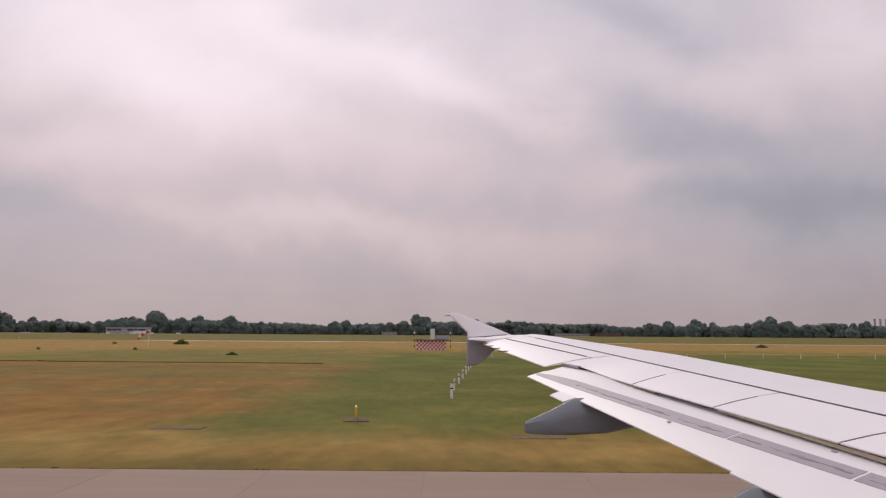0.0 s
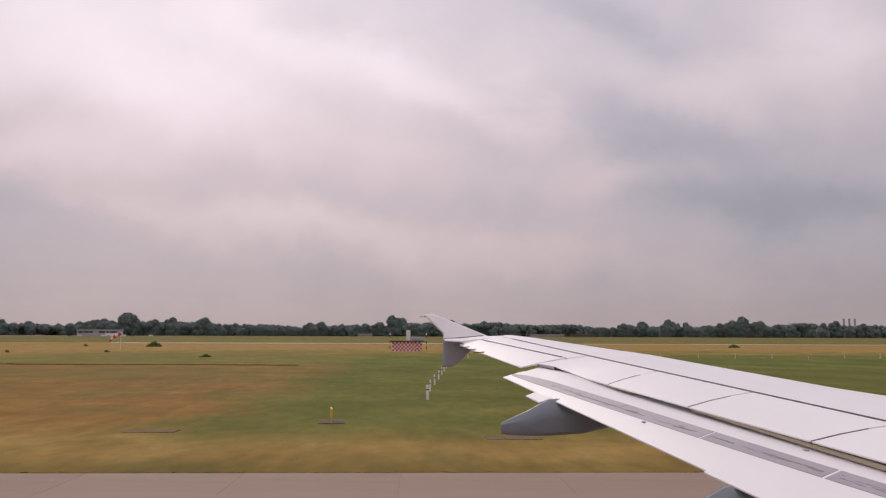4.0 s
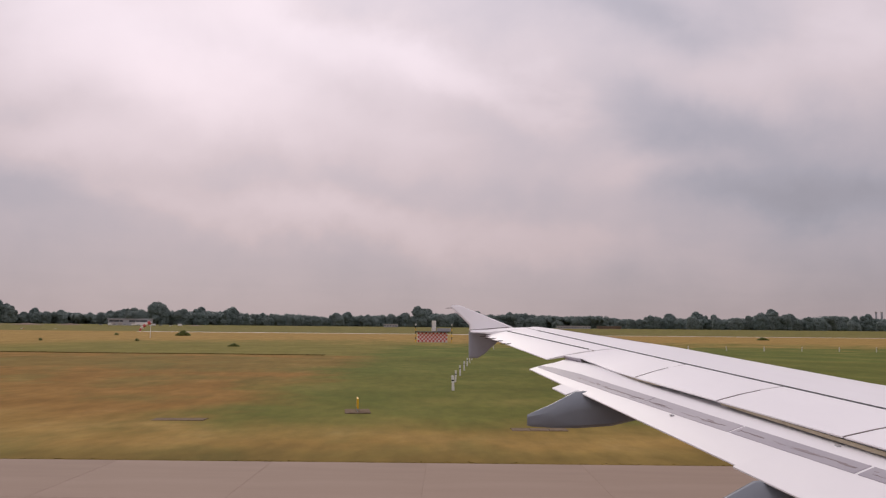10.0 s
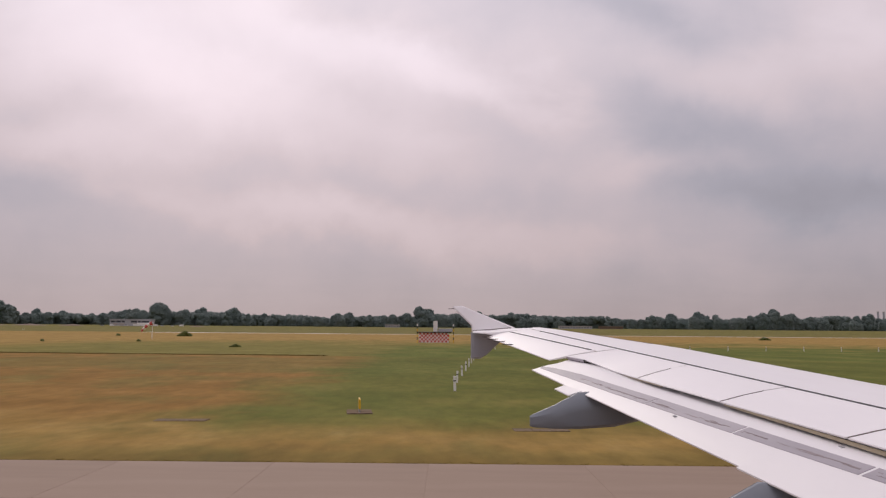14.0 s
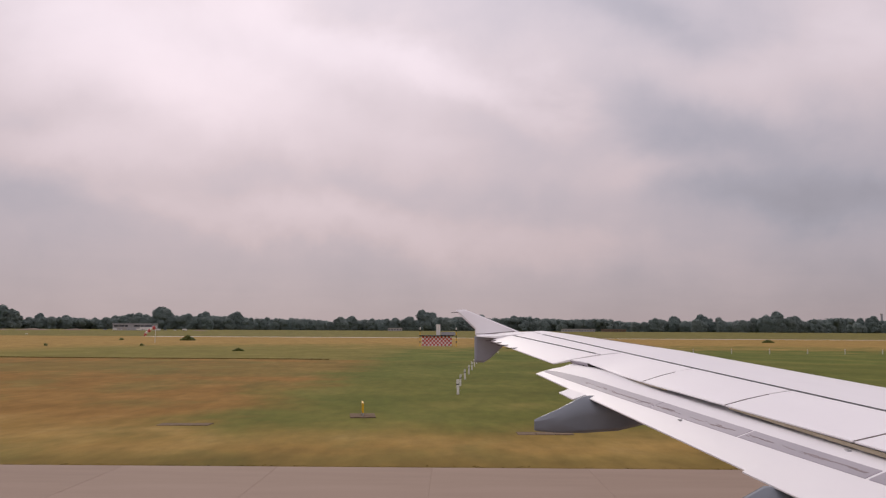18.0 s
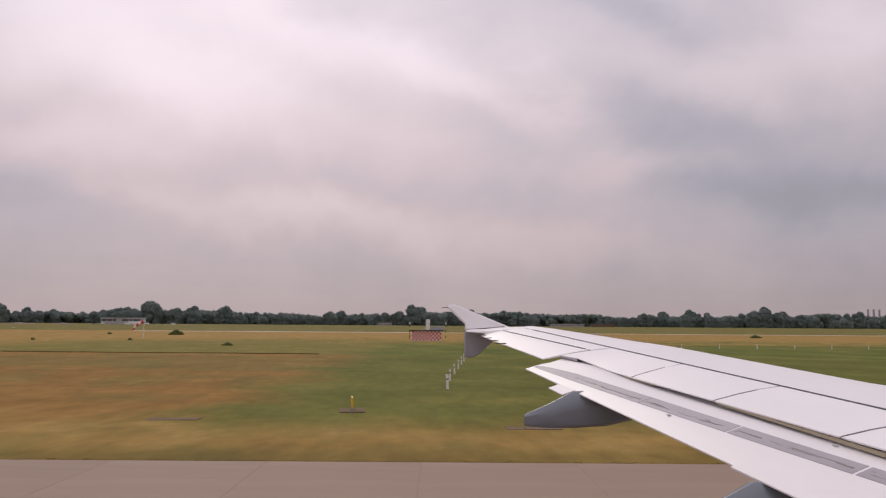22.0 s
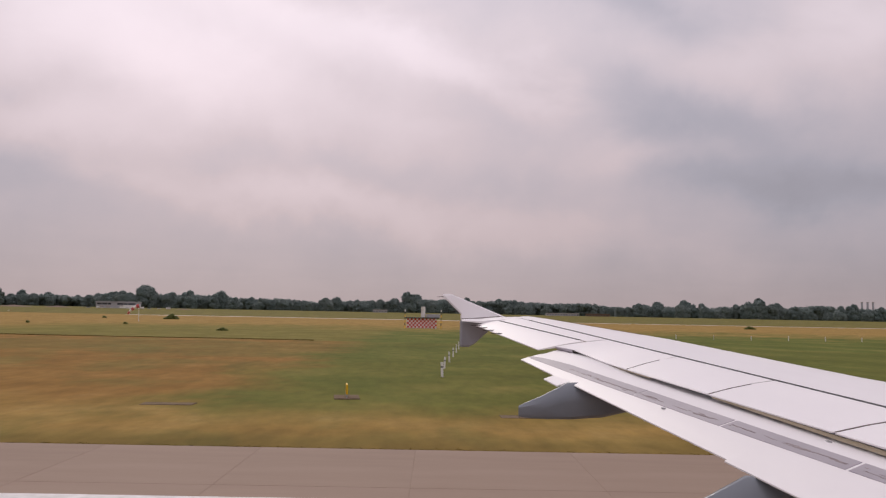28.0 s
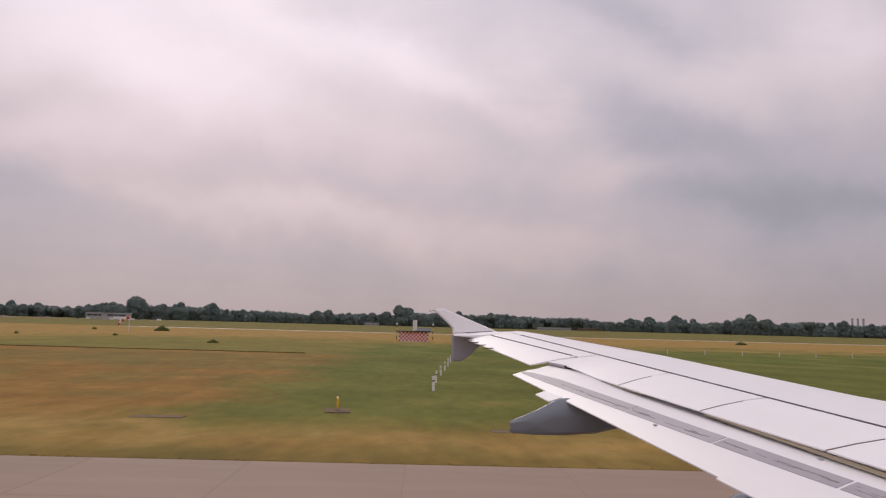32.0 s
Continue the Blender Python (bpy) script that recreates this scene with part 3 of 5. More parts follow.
def build_airliner():
    jet = thing("airliner", "white airliner with grey wing fairings standing on the runway", "aeroplane", (STAND, 0, 0))
    # fuselage shell with the cabin window that the eye looks through
    zc, rad = 3.84, 2.03
    stations = [(-16.0, 0.30, 1.0), (-12.5, 0.85, 0.65), (-9.0, 1.45, 0.35), (-5.5, 1.9, 0.1), (-3.0, rad, 0), (-1.2, rad, 0), (-0.17, rad, 0), (0.17, rad, 0), (1.5, rad, 0),
                (6.0, rad, 0), (12.0, rad, 0), (16.5, rad, 0), (18.5, 1.75, -0.12), (20.2, 1.15, -0.35), (21.2, 0.35, -0.55)]
    lo, hi = math.asin((4.45 - 0.22 - zc) / rad), math.asin((4.45 + 0.25 - zc) / rad)
    angles = sorted([lo, hi] + [a for a in (2 * math.pi * i / 40 for i in range(40)) if not (lo - 0.05 < a < hi + 0.05)])
    sections = [[(x, r * math.cos(a), zc + up + r * math.sin(a)) for a in angles] for x, r, up in stations]
    v, f = loft(sections)
    n = len(angles)
    hole_i, hole_k = angles.index(lo), 6
    gone = {hole_k * n + hole_i, hole_k * n + hole_i + 1, (hole_k + 1) * n + hole_i, (hole_k + 1) * n + hole_i + 1}
    f = [q for q in f if set(q) != gone]
    fus = obj("fuselage", v, f, WHITE, jet, "plain white fuselage tube", smooth=True)
    md = fus.modifiers.new("wall", "SOLIDIFY")
    md.thickness, md.offset = 0.05, -1.0
    # wing box: upper skin from the spar line to the nose, and the underside
    secs = []
    for i in range(34):
        s = 1.7 + (16.55 - 1.7) * i / 33
        a, e = SPAR(s), nose(s)
        th = 0.10 + 0.055 * (16.9 - s)
        tip = max(0.0, (s - 16.3) / 0.42)
        e = e.lerp(a, 0.45 * tip * tip)
        a = a + Vector((0.014, 0, 0))
        d = e - a
        sec = [a, a + d * 0.33 + Vector((0, 0, 0.012)), a + d * 0.66 + Vector((0, 0, 0.012)), e - d * 0.05, e + Vector((0.07, 0, -0.035 - 0.02 * th)),
               e + Vector((0.10, 0, -0.10 - 0.05 * th)), e + Vector((0.04, 0, -0.17 - 0.10 * th)), e + Vector((-0.25, 0, -0.22 - 0.3 * th)), a + d * 0.5 + Vector((0, 0, -0.20 - th * 0.9)), a + Vector((0, 0, -0.17 - th * 0.75))]
        secs.append([tuple(p) for p in sec])
    v, f = loft(secs)
    obj("wing_box", v, f, WHITE, jet, "white painted wing upper skin", smooth=True)
    # dark seal along the spar line
    v, f = strip(lambda s: SPAR(s) + Vector((0.016, 0, 0.003)), lambda s: SPAR(s) + Vector((-0.036, 0, 0.003)), 4.2, 15.95, 30, 0.02)
    obj("seal_strip", v, f, SEAL, jet, "dark rubber seal line")

    def panel(name, front, back, s0, s1, thick, mat, label, crown=0.012, n=8):
        """A tapered control panel with a rounded crown."""
        secs = []
        for i in range(n + 1):
            s = s0 + (s1 - s0) * i / n
            a, b = front(s), back(s)
            d = b - a
            sec = [a, a + d * 0.3 + Vector((0, 0, crown)), a + d * 0.65 + Vector((0, 0, crown)), b, b + Vector((0, 0, -0.012)), a + d * 0.5 + Vector((0, 0, -thick * 0.7)), a + Vector((0, 0, -thick))]
            secs.append([tuple(p) for p in sec])
        v, f = loft(secs)
        return obj(name, v, f, mat, jet, label, smooth=True)

    fr = lambda s: SPAR(s) + Vector((-0.034, 0, 0))
    cuts = [12.565, 11.46, 9.81, 8.15, 6.45, 4.6]
    for s1, s0 in zip(cuts[1:], cuts[2:]):
        panel("spoiler", fr, SPOILER_TE, s0 + 0.015, s1 - 0.015, 0.06, WHITE, "white spoiler panel on the wing")
    # dark joint lines between the spoilers, short of the hinge
    for s in cuts[1:5]:
        rows = []
        for k in range(13):
            u = 0.34 + 0.645 * k / 12
            q = fr(s).lerp(SPOILER_TE(s), u)
            lift = 0.012 * (u / 0.3 if u < 0.3 else 1.0 if u < 0.65 else (1 - u) / 0.35) + 0.0025
            h = 0.003 + 0.005 * min(1.0, k / 5)
            rows.append([tuple(q + Vector((0, -h, lift))), tuple(q + Vector((0, h, lift))), tuple(q + Vector((0, h, lift - 0.006))), tuple(q + Vector((0, -h, lift - 0.006)))])
        v, f = loft(rows)
        obj("spoiler_joint", v, f, SEAM, jet, "thin dark gap between spoiler panels")
    # fixed shroud ahead of the aileron, and the aileron
    panel("aileron_shroud", fr, lambda s: HINGE(s) + Vector((0.012, 0, 0)), 13.12, 16.35, 0.06, WHITE, "white fixed trailing panel", crown=0.006)
    panel("aileron", lambda s: HINGE(s) + Vector((-0.014, 0, -0.004)), AIL_TE, 13.16, 16.36, 0.035, WHITE, "white aileron", crown=0.008)
    v, f = strip(lambda s: HINGE(s) + Vector((0.016, 0, 0.003)), lambda s: HINGE(s) + Vector((-0.018, 0, 0.003)), 13.30, 16.28, 10, 0.02)
    obj("hinge_gap", v, f, SEAL, jet, "dark aileron hinge gap")
    # static wicks
    for s in (15.0, 15.45, 15.85, 16.2):
        p = AIL_TE(s)
        part("static_wick", rod(p + Vector((0.06, 0, 0.012)), p + Vector((-0.13, -0.02, 0.010)), 0.010, 0.005, 6), SEAL, jet, "thin dark static discharge wick")
    # wing-tip fence
    top = [(0.443, 4.37), (0.44, 4.475), (0.085, 4.822), (0.10, 4.846), (0.25, 4.857), (0.62, 4.708), (1.21, 4.468), (1.32, 4.42), (0.9, 4.365)]
    low = [(0.43, 4.355), (0.43, 3.875), (0.46, 3.86), (0.60, 3.86), (0.72, 3.93), (1.07, 4.26), (1.28, 4.355)]

    def plate(name, outline, mat, label, cant, z0):
        n = len(outline)
        cx = sum(p[0] for p in outline) / n
        cz = sum(p[1] for p in outline) / n
        v = []
        for side, shrink in ((-0.004, 1.0), (-0.028, 0.86), (0.028, 0.86), (0.004, 1.0)):
            v += [(cx + (x - cx) * shrink, 16.86 + side + cant * (z - z0), cz + (z - cz) * shrink) for x, z in outline]
        f = [tuple(n + i for i in range(n)), tuple(2 * n + i for i in range(n - 1, -1, -1))]
        for a, b in ((0, 1), (2, 3), (3, 0)):
            f += [(a * n + i, a * n + (i + 1) % n, b * n + (i + 1) % n, b * n + i) for i in range(n)]
        return obj(name, v, f, mat, jet, label)

    plate("wingtip_fence_upper", top, WHITE, "white swept wing-tip fence", 0.24, 4.4)
    plate("wingtip_fence_lower", low, FENCEG, "grey lower wing-tip fence", 0.05, 4.4)
    for x, z in ((0.10, 4.80), (0.385, 4.53)):
        y = 16.86 + 0.24 * (z - 4.4)
        part("static_wick", rod((x + 0.03, y, z), (x - 0.11, y, z - 0.008), 0.008, 0.004, 6), SEAL, jet, "thin dark static discharge wick")
    # seam at the foot of the fence, and the slat gap along the nose
    rows = []
    for k in range(9):
        c = k / 8
        q = Vector((0.46 + 0.72 * c, 16.81 - 0.50 * math.sin(math.pi * min(1.0, c * 1.15)) * 0.35, 4.390 + 0.058 * c))
        rows.append([tuple(q), tuple(q + Vector((0.0, -0.03, 0))), tuple(q + Vector((0.0, -0.03, -0.03))), tuple(q + Vector((0, 0, -0.03)))])
    v, f = loft(rows)
    obj("fence_seam", v, f, SEAM, jet, "thin dark seam at the foot of the fence")
    v, f = strip(lambda s: nose(s).lerp(SPAR(s), 0.06) + Vector((0, 0, 0.004)), lambda s: nose(s).lerp(SPAR(s), 0.085) + Vector((0, 0, 0.006)), 13.9, 16.1, 12, 0.02)
    obj("slat_gap", v, f, SEAM, jet, "thin dark gap behind the slat")
    # tip cap between wing box and fence
    secs = []
    for x, zi, zt, zb in ((0.46, 4.350, 4.382, 4.345), (0.75, 4.352, 4.402, 4.32), (1.15, 4.388, 4.432, 4.28), (1.50, 4.425, 4.444, 4.26), (1.75, 4.420, 4.430, 4.30)):
        secs.append([(x, 16.34, zi), (x, 16.48, 0.45 * zi + 0.55 * zt), (x, 16.66, zt), (x, 16.82, zt - 0.008), (x, 16.82, zb), (x, 16.34, zb)])
    v, f = loft(secs)
    obj("wingtip_cap", v, f, WHITE, jet, "white wing-tip cap", smooth=True)
    # flap, with its grey wear band and fittings; hump of the flap's upper skin: share of chord, height over the straight chord
    crowns = ((-0.44, -0.130), (-0.34, -0.085), (-0.16, -0.055), (0.0, -0.034), (0.05, -0.022), (0.10, -0.010), (0.16, 0.005), (0.22, 0.017), (0.30, 0.027), (0.48, 0.031), (0.65, 0.030), (0.84, 0.015), (1.0, 0.0))

    def on_flap(s, u, lift=0.004):
        k, w = min(1.0, max(0.0, (s - 11.0) / 1.7)), min(1.0, max(0.0, (0.46 - u) / 0.38))
        c = 0.050 * k * k * (3 - 2 * k) * w * w * (3 - 2 * w)
        for (u0, c0), (u1, c1) in zip(crowns, crowns[1:]):
            if u0 <= u <= u1:
                c += c0 + (c1 - c0) * (u - u0) / (u1 - u0)
                break
        return FLAP_LE(s).lerp(FLAP_TE(s), u) + Vector((0, 0, c + lift))

    secs = []
    for s in sorted([6.3 + (13.05 - 6.3) * i / 24 for i in range(25)] + [8.322, 8.336]):
        sec = [on_flap(s, u, 0.0) for u, _ in crowns]
        sec[-1] += Vector((-0.03, 0, -0.008)) if s < 8.33 else Vector((0, 0, 0))
        sec += [sec[-1] + Vector((0, 0, -0.012)), on_flap(s, 0.5, -0.14), on_flap(s, 0.0, -0.16), on_flap(s, -0.25, -0.10)]
        secs.append([tuple(q) for q in sec])
    v, f = loft(secs)
    obj("flap", v, f, FLAPW, jet, "white extended trailing-edge flap", smooth=True)

    for s0, s1 in ((6.4, 7.565), (7.595, 8.925), (8.95, 10.33), (10.345, 13.0)):
        top_u = lambda s: 0.275 + 0.060 * (s - 7.64)
        rows = []
        for i in range(13):
            s = s0 + (s1 - s0) * i / 12
            sh = [s + (0.035 if i == 12 else 0.0) * (1 - j / 4) + (0.035 if i == 0 and s0 > 6.5 else 0.0) * (1 - j / 4) for j in range(5)]
            wide = (0.25 - 0.022 * max(0.0, 10.4 - s)) * min(1.0, 0.45 + 0.6 * (13.06 - s), (13.06 - s) / 0.2)
            rows.append([tuple(on_flap(sh[j], top_u(s) + 0.25 - wide + wide * j / 4)) for j in range(5)] + [tuple(on_flap(sh[j], top_u(s) + 0.25 - wide + wide * j / 4, -0.012)) for j in (4, 2, 0)])
        v, f = loft(rows)
        obj("flap_band", v, f, BAND, jet, "scuffed grey wear band on the flap")
    rng = random.Random(17)
    for s0, s1 in ((6.6, 7.54), (7.62, 8.90), (8.97, 10.31), (10.37, 11.9)):
        verts, faces = [], []
        for k in range(int((s1 - s0) * 22)):
            a = rng.uniform(s0, s1)
            ln = min(rng.uniform(0.02, 0.20), s1 - a)
            off, w = 0.160 + rng.gauss(0, 0.013), rng.uniform(0.0012, 0.0048)
            rows = []
            for q in range(6):
                s = a + ln * q / 5
                u = 0.275 + 0.060 * (s - 7.64) + off + 0.002 * math.sin(9 * s)
                h = w * math.sin(math.pi * (q + 0.4) / 5.8)
                lift = 0.0050 + 0.0001 * k
                rows.append([tuple(on_flap(s, u - h, lift)), tuple(on_flap(s, u + h, lift)), tuple(on_flap(s, u + h, 0.002)), tuple(on_flap(s, u - h, 0.002))])
            v, f = loft(rows)
            faces += [tuple(n + len(verts) for n in q) for q in f]
            verts += v
        tagged(obj("scuff_streak", verts, faces, SCUFF, jet), "brown rubbed flecks on the grey band", kind="stuff")
    for s, u in ((9.73, 0.69), (8.15, 0.14)):
        p = on_flap(s, u)
        bm = box(p.x - 0.016, p.x + 0.016, p.y - 0.028, p.y + 0.028, p.z - 0.01, p.z + 0.006)
        part("flap_lug", bm, METAL, jet, "small metal fitting on the flap", bevel=0.004)
    # little tab behind the flap over the track fairing
    a, b, c, d = Vector((1.46, 11.86, 3.736)), Vector((1.326, 11.768, 3.697)), Vector((1.429, 11.345, 3.652)), Vector((1.60, 11.42, 3.700))
    v = [tuple(p) for p in (a, b, c, d)] + [tuple(p + Vector((0, 0, -0.012))) for p in (a, b, c, d)]
    obj("flap_tab", v, [(0, 1, 2, 3), (7, 6, 5, 4), (0, 4, 5, 1), (1, 5, 6, 2), (2, 6, 7, 3), (3, 7, 4, 0)], FLAPW, jet, "white tab at the flap edge")
    # inside of the slot between spoilers and flap, shade put into its colour
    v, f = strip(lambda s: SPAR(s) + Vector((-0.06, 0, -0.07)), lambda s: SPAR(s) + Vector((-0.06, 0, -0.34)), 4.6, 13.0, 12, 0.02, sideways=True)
    obj("rear_spar", v, f, SLOT_SHADE, jet, "rear spar inside the flap slot, coloured dark as shade")
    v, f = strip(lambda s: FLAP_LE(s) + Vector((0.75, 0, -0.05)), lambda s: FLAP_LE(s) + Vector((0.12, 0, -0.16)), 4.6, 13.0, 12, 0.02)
    obj("slot_floor", v, f, SLOT_SHADE, jet, "lower skin inside the flap slot, coloured dark as shade")
    lip = lambda s: SPOILER_TE(s) + Vector((0.035, 0, -0.016))
    v, f = strip(lambda s: lip(s) + Vector((0, 0, -0.007 * (9.8 - s))), lambda s: lip(s) + Vector((0.0, 0, -0.018 - 0.015 * (9.8 - s))), 6.3, 9.78, 12, 0.012, sideways=True)
    obj("slot_edge", v, f, SLOTM, jet, "tan seal strip hanging in the flap slot")
    v, f = strip(lambda s: lip(s), lambda s: lip(s) + Vector((0.0, 0, -0.016)), 10.95, 12.55, 10, 0.012, sideways=True)
    obj("slot_seal", v, f, SLOTM, jet, "thin tan seal at the outer end of the slot")
    # fixed corner between aileron, outer spoiler and slot
    rim = [SPOILER_TE(11.46), SPOILER_TE(12.0), SPOILER_TE(12.3), SPOILER_TE(12.5) + Vector((0, 0, 0.003)), Vector((1.872, 12.86, 4.020)), Vector((1.662, 13.09, 4.051)), Vector((1.66, 13.15, 4.040))]

    def corner_te(s):
        for a, b in zip(rim, rim[1:]):
            if s <= b.y or b is rim[-1]:
                return a.lerp(b, min(1.0, max(0.0, (s - a.y) / (b.y - a.y))))

    panel("outer_spoiler", fr, corner_te, 11.475, 13.14, 0.03, WHITE, "white outer spoiler and fixed corner panel", crown=0.005, n=28)
    # grey rib that closes the slot at its outer end
    rib = [Vector(q) for q in ((1.66, 13.06, 4.044), (1.845, 12.74, 4.014), (1.84, 12.72, 3.984), (1.70, 13.02, 4.012))]
    v = [tuple(q) for q in rib] + [tuple(q + Vector((0.02, 0.05, -0.03))) for q in rib]
    obj("slot_end_rib", v, [(0, 1, 2, 3), (7, 6, 5, 4), (0, 4, 5, 1), (1, 5, 6, 2), (2, 6, 7, 3), (3, 7, 4, 0)], BAND, jet, "grey rib closing the flap slot")
    # end wall in the same dark colour that stands for slot shade
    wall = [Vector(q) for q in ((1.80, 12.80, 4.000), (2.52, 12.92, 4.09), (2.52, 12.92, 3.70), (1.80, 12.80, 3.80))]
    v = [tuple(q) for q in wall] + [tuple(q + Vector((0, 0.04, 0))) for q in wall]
    obj("slot_end_wall", v, [(0, 1, 2, 3), (7, 6, 5, 4), (0, 4, 5, 1), (1, 5, 6, 2), (2, 6, 7, 3), (3, 7, 4, 0)], SLOT_SHADE, jet, "wall at the outer end of the flap slot, coloured dark as shade")
    # flap track fairings
    for s, k in ((11.33, 1.0), (7.98, 1.06)):
        te = FLAP_TE(s)
        x0, zt = te.x - (0.62 if s > 9 else 0.63) * k, te.z + (0.035 if s > 9 else 0.0)
        rows = []
        for dx, up, dn, w in ((-0.01, -0.30, -0.42, 0.035), (0.04, -0.275, -0.43, 0.055), (0.28, -0.17, -0.44, 0.10), (0.56, -0.02, -0.435, 0.15), (0.95, 0.0, -0.405, 0.17), (1.35, 0.0, -0.31, 0.17), (1.9, 0.0, -0.20, 0.15), (2.6, 0.0, -0.08, 0.08)):
            mid = up - 0.40 * (up - dn)
            half = ((0.12, up), (0.22, up - 0.004), (0.94, mid + 0.03), (1.0, mid - 0.04), (0.96, dn + 0.06 * (up - dn) + 0.01), (0.72, dn))
            ring = [(x0 + dx * k, s - w * a * k, zt + z * k) for a, z in half] + [(x0 + dx * k, s + w * a * k, zt + z * k) for a, z in half[::-1]]
            rows.append(ring)
        v, f = loft(rows)
        obj("flap_track_fairing", v, f, GREYP, jet, "grey canoe-shaped flap track fairing", smooth=True)
    # undercarriage that carries it
    for x, y, r in ((6.9, 3.8, 0.57), (6.9, -3.8, 0.57), (16.0, 0.0, 0.38)):
        leg = part("landing_gear_leg", rod((x, y, r), (x, y * 0.8, 2.6), 0.11, 0.13, 12), METAL, jet, "grey metal landing gear leg")
        for o in (-0.45, 0.45):
            wheel = part("wheel", rod((x, y + o - 0.17, r + 0.05), (x, y + o + 0.17, r + 0.05), r, r, 28), RUBBER, jet, "black tyred wheel", bevel=0.0)
            part("rim", rod((x, y + o - 0.18, r + 0.05), (x, y + o + 0.18, r + 0.05), r * 0.5, r * 0.5, 20), METAL, wheel)
        part("axle", rod((x, y - 0.5, r + 0.05), (x, y + 0.5, r + 0.05), 0.07), METAL, jet)
    return jet


def strip(a, b, s0, s1, n, thick, sideways=False):
    off = Vector((-thick, 0, 0)) if sideways else Vector((0, 0, -thick))
    rows = []
    for i in range(n + 1):
        s = s0 + (s1 - s0) * i / n
        p, q = a(s), b(s)
        rows.append([tuple(p), tuple(q), tuple(q + off), tuple(p + off)])
    return loft(rows)


build_airliner()


# ---- airfield things ----
def build_posts():
    def post(label):
        p = thing("marker_post", label, "marker post", group="marker posts along the grass")
        part("post", box(-0.07, 0.07, -0.05, 0.05, -0.1, 0.92), POSTW, p, bevel=0.02)
        part("cap", box(-0.078, 0.078, -0.058, 0.058, 0.915, 0.94), POSTW, p, bevel=0.008)
        part("reflector", box(-0.075, 0.075, -0.055, 0.055, 0.60, 0.68), BLACK, p, "dark reflector band")
        return p

    first = post("white marker post standing in the grass")
    first.matrix_basis = pose(41.35, 66.6, 0, 0, 2, 4)
    rng = random.Random(7)
    near = copy_thing(first, pose(41.1, 58.2, 0))
    near.matrix_basis = pose(41.1, 58.2, 0, 0, -2, 12) @ Matrix.Diagonal((1.25, 1.25, 1.1, 1))
    for i in range(1, 12):
        copy_thing(first, pose(41.35 + 0.55 * i, 66.6 + 8.9 * i, 0, rng.uniform(-2, 2), rng.uniform(-3, 3), rng.uniform(0, 30)))
    for i in range(12):
        copy_thing(first, pose(50.3 + 8.2 * i, 166.0 + 0.6 * i, 0, rng.uniform(-2, 2), rng.uniform(-3, 3), rng.uniform(0, 30)))
    ref = thing("banded_post", "short white marker post with two black bands in dry grass", "marker post", group="banded posts on the dry grass")
    part("post", box(-0.08, 0.08, -0.06, 0.06, -0.1, 0.95), POSTW, ref, bevel=0.02)
    part("band", box(-0.086, 0.086, -0.066, 0.066, 0.40, 0.60), BLACK, ref, "black band")
    part("top", box(-0.086, 0.086, -0.066, 0.066, 0.86, 0.99), BLACK, ref, "black top")
    ref.matrix_basis = pose(-60.7, 117.6, 0, 0, 1, 8)
    for x, y in ((-58.5, 136.0), (-52.8, 138.0), (-57.7, 161.0), (-53.7, 80.0), (-47.9, 80.2)):
        copy_thing(ref, pose(x, y, 0, rng.uniform(-2, 2), rng.uniform(-2, 2), rng.uniform(0, 40)))


build_posts()


def sign_board(at, w, h, turn, label, dark=0.0, bars=0, thick=0.11, pad=0.4):
    s = thing("taxiway_sign", label, "airfield sign", at, turn, group="yellow taxiway signs")
    part("base_pad", box(-w / 2 - 0.3, w / 2 + 0.3, -pad, pad, -0.05, 0.06), PADC, s, "pale concrete pad", bevel=0.01)
    cut = w / 2 - dark
    part("panel", box(-w / 2, cut, -thick, thick, 0.22, 0.22 + h), YELLOW, s, bevel=0.02)
    if dark:
        part("location_panel", box(cut + 0.004, w / 2, -thick, thick, 0.22, 0.22 + h), BLACK, s, "black location panel", bevel=0.02)
    for sx in (-0.38 * w, 0, 0.38 * w):
        part("leg", rod((sx, 0, 0.05), (sx, 0, 0.26), 0.045), METAL, s)
    rng, x = random.Random(int(w * 100) + bars), -w / 2 + 0.3
    for i in range(bars):
        bw = rng.uniform(0.25, 0.55)
        part("glyph_bar", box(x, x + bw, -thick - 0.006, -thick + 0.002, 0.22 + h * 0.32, 0.22 + h * 0.68), SIGNBAR, s, "dark unreadable marking bar")
        x += bw + 0.15


sign_board((36.0, 43.6, 0), 1.2, 0.50, 98, "thin yellow taxiway sign on a pale slab beside the runway", bars=2, thick=0.045, pad=0.65)
sign_board((-212.0, 115.0, 0), 3.1, 0.85, 0, "yellow taxiway sign on short legs in dry grass", bars=4)
sign_board((-196.0, 198.0, 0), 3.4, 0.75, -5, "yellow taxiway sign far out on the grass", bars=3)
sign_board((311.0, 80.0, 0), 3.2, 0.8, 0, "yellow and black taxiway sign beside the red and white mast", dark=1.0, bars=3)


